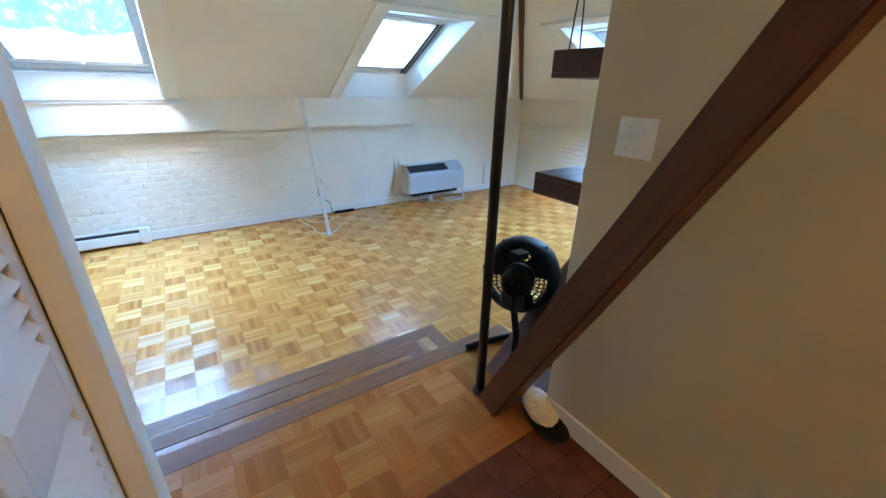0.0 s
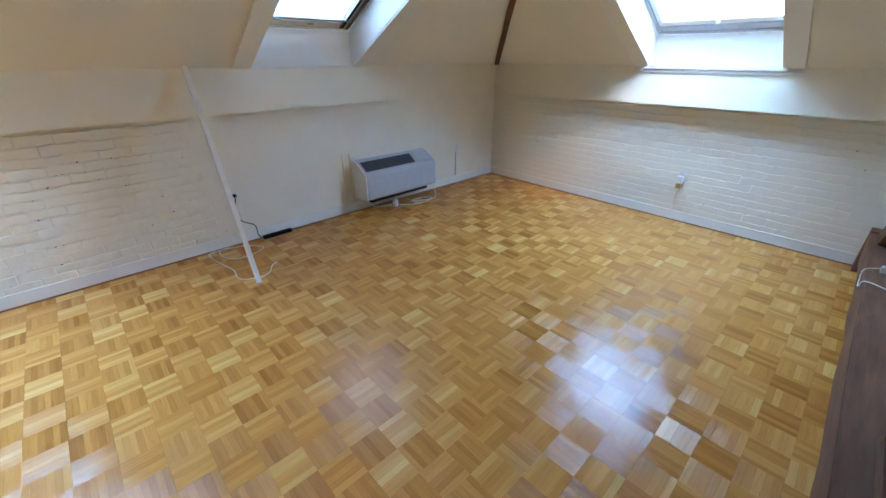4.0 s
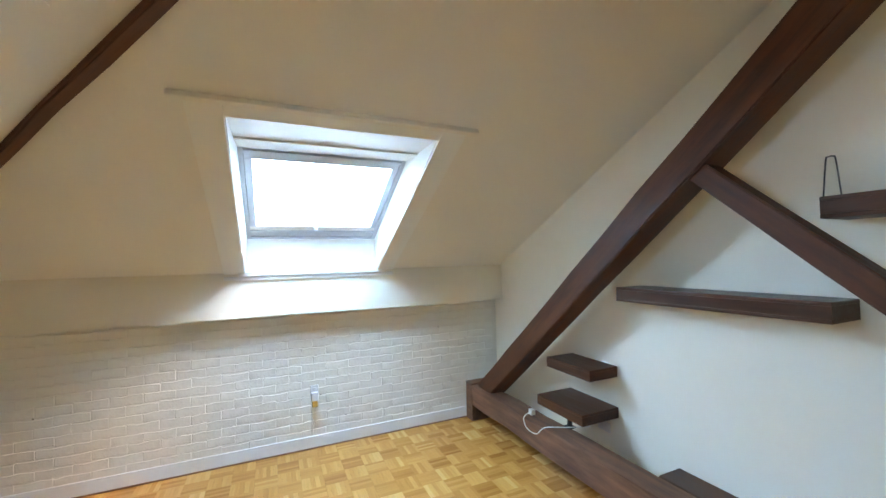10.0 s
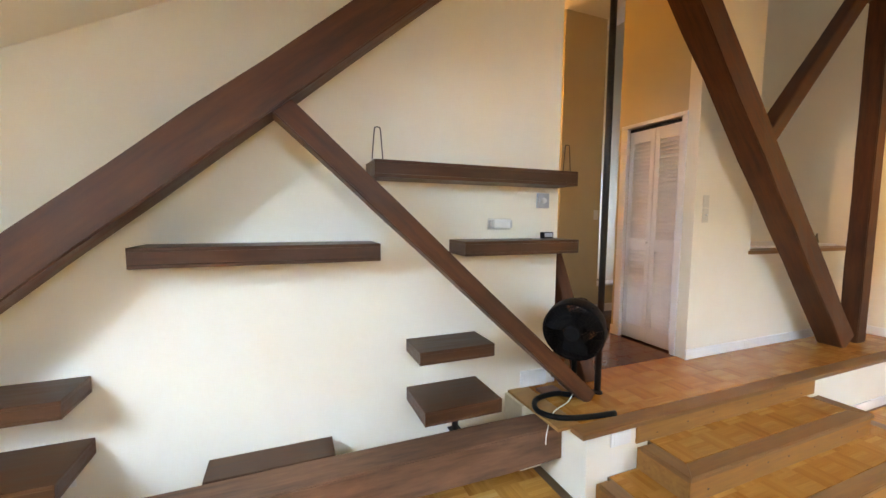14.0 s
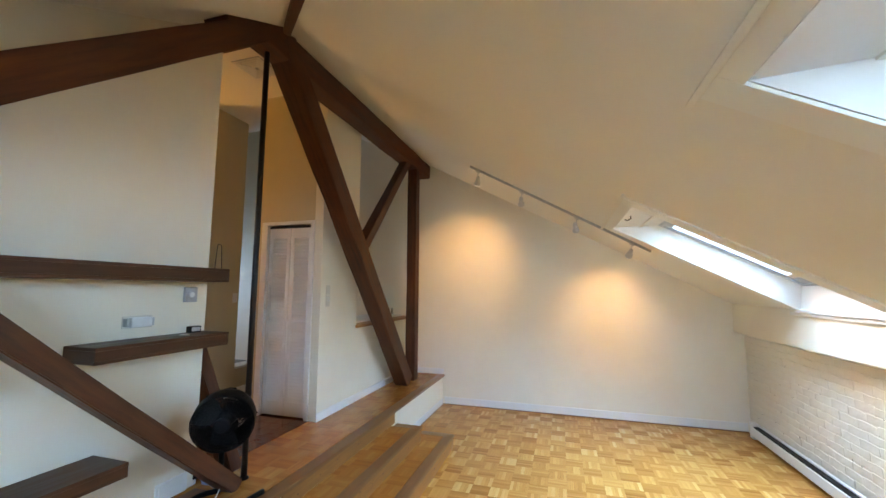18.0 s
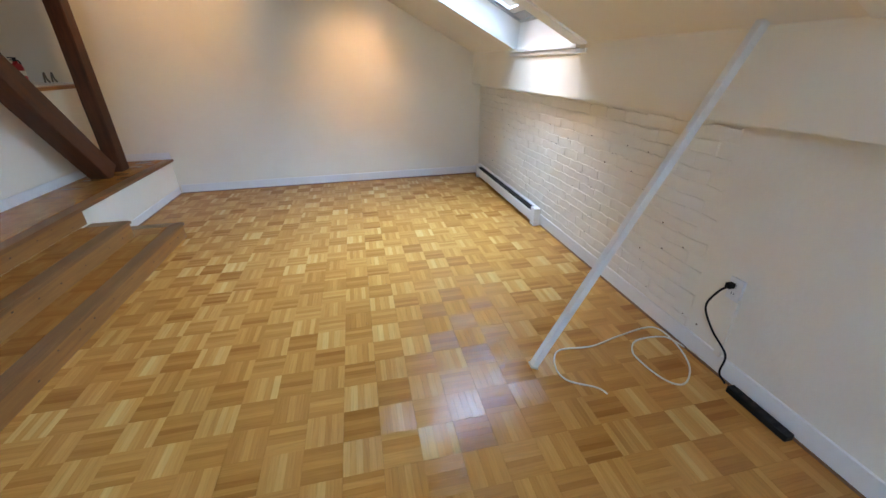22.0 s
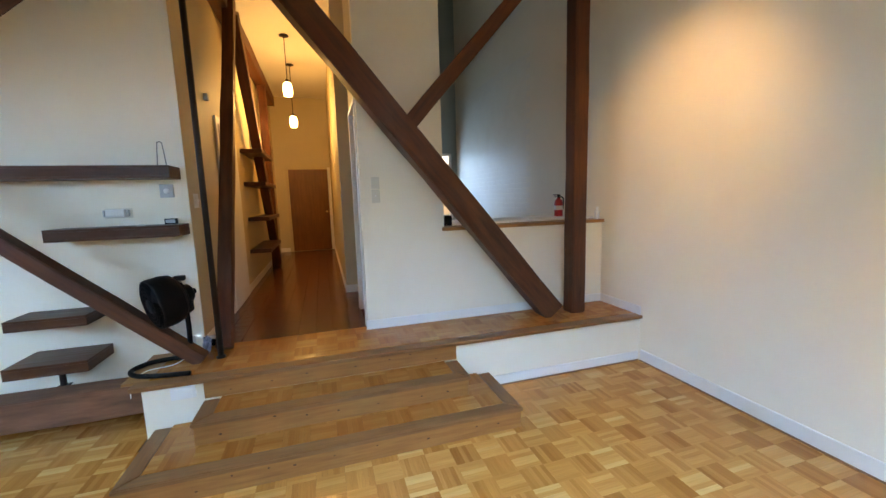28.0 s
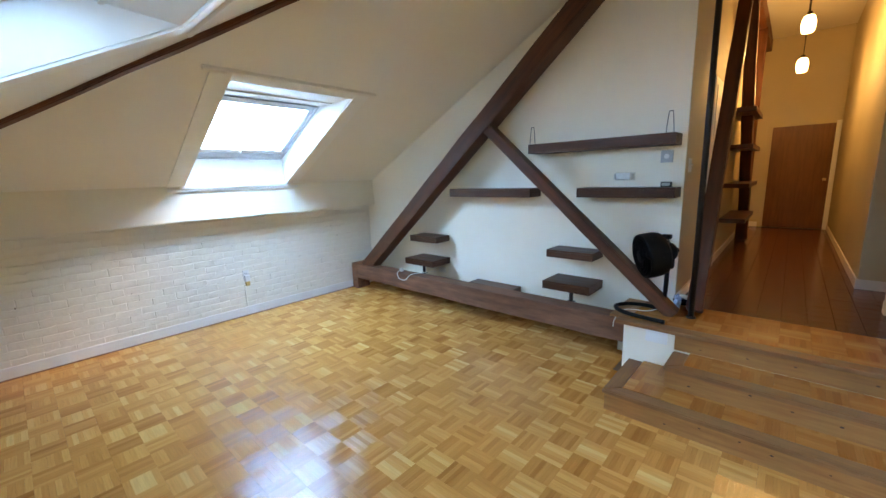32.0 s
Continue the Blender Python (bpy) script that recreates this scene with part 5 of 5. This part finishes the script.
part("body", lathe([(0.004, 0.0), (0.024, 0.0), (0.026, 0.005), (0.026, 0.085), (0.012, 0.10), (0.012, 0.11), (0.004, 0.11)], 18), M_WHITE, bot, "", True)
part("cap", lathe([(0.004, 0.11), (0.014, 0.11), (0.014, 0.13), (0.004, 0.13)], 14), M_WHITE, bot)
app = thing("kitchen_appliance", pose(-0.07, 1.56, 1.345), "dark edge of an appliance on the counter", "appliance")
part("body", box((-0.06, -0.07, 0.0), (0.04, 0.05, 0.10), 0.008), M_BLACK, app)

# ---- lamps ----
WARM = (1.0, 0.66, 0.29)
tr = thing("track_light", pose(0, 0, 0), "pale ceiling track with four silver spot heads", "track light")


def track_at(y):
    x = -0.32 - 0.15 * (y - 3.18)
    return Vector((x, y, roof_n(y) - 0.016))


ta, tb = track_at(3.10), track_at(5.12)
rail = part("track", box((0, -0.017, -0.012), ((tb - ta).length, 0.017, 0.014), 0.002), M_GREY, tr)
rail.matrix_basis = along(ta, tb, (0, 0.46, 0.89))
AIMS = [(3.20, (XW, 2.70, 2.08), True), (3.72, (XW, 3.6, 1.2), False), (4.34, (XW + 0.4, 4.6, 0.6), False), (4.93, (XW, 4.70, 1.40), True)]
for y, aim, lit in AIMS:
    top = track_at(y)
    hang = top + Vector((-0.06, -0.02, -0.11))
    head = part("spot_head", lathe([(0.004, 0.055), (0.018, 0.055), (0.024, 0.04), (0.024, 0.0), (0.037, -0.03), (0.040, -0.055), (0.036, -0.055), (0.032, -0.032), (0.004, -0.03)], 20), M_SILVER, tr, "", True)
    head.matrix_basis = look(hang, aim)
    part("stem", tube([top, (top + hang) / 2 + Vector((0.02, 0, 0)), hang], 0.006, 8), M_SILVER, tr)
    part("connector", box((-0.03, -0.014, -0.028), (0.03, 0.014, -0.012), 0.003), M_SILVER, tr).matrix_basis = along(top, tb, (0, 0.46, 0.89))
    face = lathe([(0.002, -0.034), (0.03, -0.034), (0.034, -0.055), (0.030, -0.066), (0.018, -0.072), (0.002, -0.074)], 18)
    part("lamp_face", face, M_BULB if lit else M_SILVER, head, "lit lamp face" if lit else "unlit lamp face")
    if lit:
        d = (Vector(aim) - hang).normalized()
        spot_lamp("track_spot", hang + d * 0.085, aim, 40 if y < 4 else 24, WARM, 76, 1.0)


def pendant(x, y, drop, watts):
    ob = thing("pendant_lamp", pose(x, y, TOP), "lit opal glass pendant lamp on a dark stem", "pendant lamp", "hall pendants")
    part("canopy", lathe([(0.004, 0.0), (0.065, 0.0), (0.065, -0.012), (0.03, -0.026), (0.004, -0.028)], 24), M_IRON, ob)
    part("stem", tube([(0, 0, -0.02), (0, 0, -drop + 0.19)], 0.006, 8), M_IRON, ob)
    part("socket_cup", lathe([(0.004, -drop + 0.20), (0.024, -drop + 0.20), (0.028, -drop + 0.16), (0.004, -drop + 0.155)], 18), M_IRON, ob)
    part("shade", lathe([(0.026, -drop + 0.165), (0.050, -drop + 0.15), (0.064, -drop + 0.10), (0.067, -drop + 0.05), (0.060, -drop), (0.050, -drop - 0.025), (0.004, -drop - 0.027)], 28), M_SHADE, ob, "glowing opal glass shade", True)
    lamp = new("pendant_light", bpy.data.lights.new("pendant_light", "POINT"))
    lamp.data.energy, lamp.data.color, lamp.data.shadow_soft_size = watts, (1.0, 0.64, 0.22), 0.09
    lamp.location = (x, y, TOP - drop - 0.17)


pendant(1.44, -1.0, 0.80, 21)
pendant(1.46, -2.25, 1.02, 11)
vent = thing("ceiling_vent", pose(1.30, 1.30, TOP), "square white ceiling air diffuser with concentric slats", "vent", kind="structure")
for i in range(5):
    s = 0.15 - i * 0.028
    bm = bmesh.new()
    for lo, hi in (((-s, -s, -0.014), (s, -s + 0.012, -0.004)), ((-s, s - 0.012, -0.014), (s, s, -0.004)), ((-s, -s + 0.012, -0.014), (-s + 0.012, s - 0.012, -0.004)), ((s - 0.012, -s + 0.012, -0.014), (s, s - 0.012, -0.004))):
        add_box(bm, lo, hi)
    part("slat", bm, M_TRIM, vent)
part("backing", box((-0.16, -0.16, -0.004), (0.16, 0.16, 0.0)), M_GREY, vent)


# ---- parquet blocks, tiles and bricks ----
B = 0.1645


def block_data(fingers, length, shade, gap=0.0):
    """The verts, faces and uvs of one block: fingers side by side, along x."""
    vs, fs, uv = [], [], []
    w = length / fingers
    for i in range(fingers):
        z = random.uniform(-0.0002, 0.0)
        x0, x1, y0, y1 = -length / 2 + 0.0003, length / 2 - 0.0003, -length / 2 + i * w + gap / 2, -length / 2 + (i + 1) * w - gap / 2
        c, n, ou, cup = 0.00018, len(vs), random.uniform(0, 9), random.uniform(-0.00022, 0.00022)
        vs += [(x0, y0, -0.008), (x1, y0, -0.008), (x1, y1, -0.008), (x0, y1, -0.008), (x0 + c, y0 + c, z - cup), (x1 - c, y0 + c, z - cup), (x1 - c, y1 - c, z + cup), (x0 + c, y1 - c, z + cup)]
        for q in ((4, 5, 6, 7), (0, 1, 5, 4), (1, 2, 6, 5), (2, 3, 7, 6), (3, 0, 4, 7)):
            fs.append([n + k for k in q])
            uv += [(vs[n + k][0] + 0.5 + shade, vs[n + k][1] + ou) for k in q]
    return vs, fs, uv


def mesh_from(name, vs, fs, uv, material):
    me = bpy.data.meshes.new(name)
    me.from_pydata(vs, [], fs)
    if uv:
        layer = me.uv_layers.new(name="UVMap")
        layer.data.foreach_set("uv", [c for p in uv for c in p])
    me.materials.append(material)
    return me


def lay_parquet(owner, cells, z, material, near, label, tilt=0.32):
    """Blocks on cells (x, y, turned, cut x, cut y); those that near() picks are parts of their own, the rest one sheet of stuff."""
    kinds = [block_data(random.choice((5, 5, 6)), B, 2 * random.randrange(40) + i % 2) for i in range(16)]
    meshes = [mesh_from("parquet_block", *k, material) for k in kinds]
    vs, fs, uv, count = [], [], [], 0
    for x, y, turned, cx, cy in cells:
        i = 2 * random.randrange(8) + turned
        rx, ry = random.gauss(0, tilt * 0.5), random.gauss(0, tilt * 0.5)
        if near(x, y) and count < 300:
            ob = new("parquet_block", meshes[i])
            ob.parent = owner
            ob.matrix_basis = pose(x, y, z + random.uniform(-0.0004, 0.0), rx, ry) @ Matrix.Diagonal((cx, cy, 1, 1)) @ Matrix.Rotation(radians((90 if turned else 0) + random.choice((0, 180))), 4, "Z")
            count += 1
            continue
        n = len(vs)
        kv, kf, ku = kinds[i]
        flip = random.choice((1, -1))
        sx, sy = math.tan(radians(ry)), math.tan(radians(rx))
        for a, b, c in kv:
            p, q = ((-flip * b, flip * a) if turned else (flip * a, flip * b))
            vs.append((x + p * cx, y + q * cy, z + c - p * sx + q * sy))
        fs += [[n + k for k in f] for f in kf]
        o = 2 * random.randrange(60)
        uv += [(a + o, b + o) for a, b in ku]
    if vs:
        ob = new("parquet_rest", mesh_from("parquet_rest", vs, fs, uv, material))
        ob.parent = owner
        tagged(ob, label, kind="stuff")


def grid(x0, y0, x1, y1, px, py, keep=lambda x, y: True):
    """Centres of the blocks between the bounds, laid from the joint lines px, py; alternate blocks are turned, edge blocks are cut."""
    out = []
    for i in range(math.floor((x0 - px) / B), math.ceil((x1 - px) / B)):
        for j in range(math.floor((y0 - py) / B), math.ceil((y1 - py) / B)):
            xa, xb = max(x0, px + i * B), min(x1, px + (i + 1) * B)
            ya, yb = max(y0, py + j * B), min(y1, py + (j + 1) * B)
            if xb - xa > 0.012 and yb - ya > 0.012 and keep((xa + xb) / 2, (ya + yb) / 2):
                out.append(((xa + xb) / 2, (ya + yb) / 2, (i + j) % 2 == 0, (xb - xa) / B, (yb - ya) / B))
    return out


floor = thing("floor", pose(0, 0, 0), "honey-coloured mosaic parquet floor, varnished and worn", "floor", kind="structure")
lay_parquet(floor, grid(XW, YS, XE, YN, 2.04, 4.80, lambda x, y: x > 2.36 or y > 2.28), 0.0, M_PARQ, lambda x, y: 0.2 < x < 3.5 and 3.2 < y < 5.9, "honey-coloured mosaic parquet blocks")
landing_floor = thing("floor_landing", pose(0, 0, 0), "honey parquet on the raised landing, toned darker for the warm hall light", "floor", kind="structure")
lay_parquet(landing_floor, grid(XW, 1.668, 2.281, 2.2465, XW + 0.01, 1.668), H, M_PARQ_TOP, lambda x, y: True, "honey parquet blocks toned for the warm hall light", 0.25)
lay_parquet(stairs, grid(W1 + N, 2.33, E1 - N, F1 - N, W1 + N, F1 - N - 2 * B), Z1, M_PARQ_TOP, lambda x, y: True, "parquet blocks of the upper tread", 0.25)
lay_parquet(stairs, grid(W2 + N, 2.33, E2 - N, F2 - N, W2 + N, F2 - N - B, lambda x, y: y > F1 - 0.03 - B / 2 or x < W1 + 0.02 + B / 2 or x > E1 - 0.02 - B / 2), Z2, M_PARQ_TOP, lambda x, y: True, "parquet blocks of the lower tread", 0.25)

hall_floor = thing("floor_hall", pose(0, 0, 0), "glossy red-brown quarry tile floor in the hall", "floor", kind="structure")
T = 0.152
tile_mesh = None
rest = bmesh.new()
count = 0
for i in range(-17, 9):
    for j in range(42):
        x, y = XHW + (i + 0.5) * T, 1.664 - (j + 0.5) * T
        if x > XHE or x < XW or y < -4.5 or (0.2 < x < 0.8 and y < 0.2) or (y < YKS and x < 0.8) or (0.0 < x < 0.7 and y > 0.95):
            continue
        if tile_mesh is None:
            bm = box((-T / 2 + 0.0015, -T / 2 + 0.0015, -0.012), (T / 2 - 0.0015, T / 2 - 0.0015, 0.0), 0.0012)
            tile_mesh = bpy.data.meshes.new("floor_tile")
            finish(bm).to_mesh(tile_mesh)
            bm.free()
            tile_mesh.materials.append(M_TILE)
        if x > 0.7 and count < 300:
            ob = new("floor_tile", tile_mesh)
            ob.parent = hall_floor
            ob.matrix_basis = pose(x, y, H - 0.001 + random.uniform(-0.0008, 0.0008), random.uniform(-0.25, 0.25), random.uniform(-0.25, 0.25))
            count += 1
        else:
            add_box(rest, (x - T / 2 + 0.0015, y - T / 2 + 0.0015, H - 0.012), (x + T / 2 - 0.0015, y + T / 2 - 0.0015, H - 0.001))
if len(rest.verts):
    tagged(link("tile_rest", rest, M_TILE, hall_floor), "red-brown quarry tiles", kind="stuff")


def brick_mesh(relief):
    """A painted brick's face, pillowed and a little uneven; it lies in x and z and faces -y."""
    w, h, d = 0.213 / 2, 0.0715 / 2, relief * (0.0062 + random.uniform(-0.0018, 0.0018))
    vs, fs = [], []
    nx, nz = 7, 5
    xs = [-w, -w + 0.002, -w + 0.007, -w * 0.35, w * 0.35, w - 0.007, w - 0.002, w]
    zs = [-h, -h + 0.0014, -h + 0.006, h - 0.006, h - 0.0014, h]
    beds = [relief * random.choice((0.002, 0.0, -0.0025, -0.0045)) for _ in range(2)]
    fill = [relief * random.choice((0.002, -0.003, -0.005, -0.006)) for _ in range(2)]      # end joints partly filled with paint
    wave = [[random.uniform(-0.0075, 0.0050) for _ in xs] for _ in range(2)]   # ragged upper and lower edges
    for k, z0 in enumerate(zs):
        for i, x0 in enumerate(xs):
            deep = beds[k == nz] if k in (0, nz) else fill[i == nx] if i in (0, nx) else -d + relief * (-0.0016 * z0 / h + random.uniform(-0.0022, 0.0014))
            vs.append((x0 + random.uniform(-0.0006, 0.0006), deep, z0 + wave[k > 2][i]))
    for k in range(nz):
        for i in range(nx):
            a = k * (nx + 1) + i
            fs.append((a, a + 1, a + nx + 2, a + nx + 1))
    me = bpy.data.meshes.new("brick")
    me.from_pydata(vs, [], fs)
    me.materials.append(M_BRICK)
    for f in me.polygons:
        f.use_smooth = True
    return me


ROUGH = [brick_mesh(0.95) for _ in range(14)]
SMOOTH = [brick_mesh(0.5) for _ in range(14)]


def lay_bricks(owner, a0, a1, to_pose, meshes, tilt):
    for row in range(15):
        z = 0.135 + row * 0.074
        a = a0 + (0.05 if row % 2 else 0.155)
        while a < a1 - 0.1:
            ob = new("brick", random.choice(meshes))
            ob.parent = owner
            ob.matrix_basis = to_pose(a, z) @ pose(0, tilt * random.uniform(-0.0022, 0.0022), random.uniform(-0.0045, 0.0045), tilt * random.uniform(-1.3, 1.3), random.uniform(-0.9, 0.9), tilt * random.uniform(-0.7, 0.7)) @ Matrix.Diagonal((random.uniform(0.97, 1.03), 1, random.uniform(0.94, 1.03), 1))
            a += 0.21 + random.uniform(-0.002, 0.004)


lay_bricks(wall_north, XW, 2.32, lambda a, z: pose(a, YN, z), ROUGH, 0.6)
lay_bricks(wall_east, 1.74, YN - 0.05, lambda a, z: pose(XE, YN + 1.74 - 0.05 - a, z, 0, 0, -90), SMOOTH, 0.45)


def mortar_pit_shade(owner, count, place):
    """Shallow cups in the painted joints; a dark colour stands for the shade of open holes."""
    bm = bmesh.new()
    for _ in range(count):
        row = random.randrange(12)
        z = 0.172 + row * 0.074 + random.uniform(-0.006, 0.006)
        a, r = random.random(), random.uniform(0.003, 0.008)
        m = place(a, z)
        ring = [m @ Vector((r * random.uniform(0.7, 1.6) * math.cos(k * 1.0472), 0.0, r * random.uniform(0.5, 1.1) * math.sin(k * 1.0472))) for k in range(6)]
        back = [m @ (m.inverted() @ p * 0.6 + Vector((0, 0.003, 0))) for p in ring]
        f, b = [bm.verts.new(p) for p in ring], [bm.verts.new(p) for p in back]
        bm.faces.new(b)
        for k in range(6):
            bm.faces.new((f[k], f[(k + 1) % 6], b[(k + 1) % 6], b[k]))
    tagged(link("mortar_pit_shade", bm, M_SUB, owner), "shallow cups in the painted joints, coloured dark for shade", kind="stuff")


mortar_pit_shade(wall_north, 110, lambda a, z: pose(XW + 0.1 + a * (2.3 - XW), YN - 0.0050, z))
mortar_pit_shade(wall_east, 24, lambda a, z: pose(XE - 0.0040, 2.0 + a * 4.2, z, 0, 0, -90))


def far_bricks():
    """Painted bricks of the kitchen's west wall, seen from the big room over the half wall."""
    vs, fs = [], []
    for row in range(34):
        z, y = 1.10 + row * 0.074, YKS + 0.05 + (0.1 if row % 2 else 0.0)
        while y < 0.10:
            w, h, d = 0.105, 0.0345, 0.0024 + random.uniform(-0.001, 0.001)
            n, yc, zc = len(vs), y + 0.105, z + random.uniform(-0.003, 0.003)
            for e, x in ((1.0, 0.0), (0.93, d)):
                vs += [(XW + x, yc - w * e, zc - h * e), (XW + x, yc + w * e, zc - h * e), (XW + x, yc + w * e, zc + h * e), (XW + x, yc - w * e, zc + h * e)]
            fs += [(n + 4, n + 5, n + 6, n + 7), (n, n + 1, n + 5, n + 4), (n + 1, n + 2, n + 6, n + 5), (n + 2, n + 3, n + 7, n + 6), (n + 3, n, n + 4, n + 7)]
            y += 0.213
    ob = new("brick_facing", mesh_from("brick_facing", vs, fs, None, M_BRICK))
    ob.parent = wall_west
    tagged(ob, "painted brick facing of the kitchen wall", kind="stuff")


far_bricks()
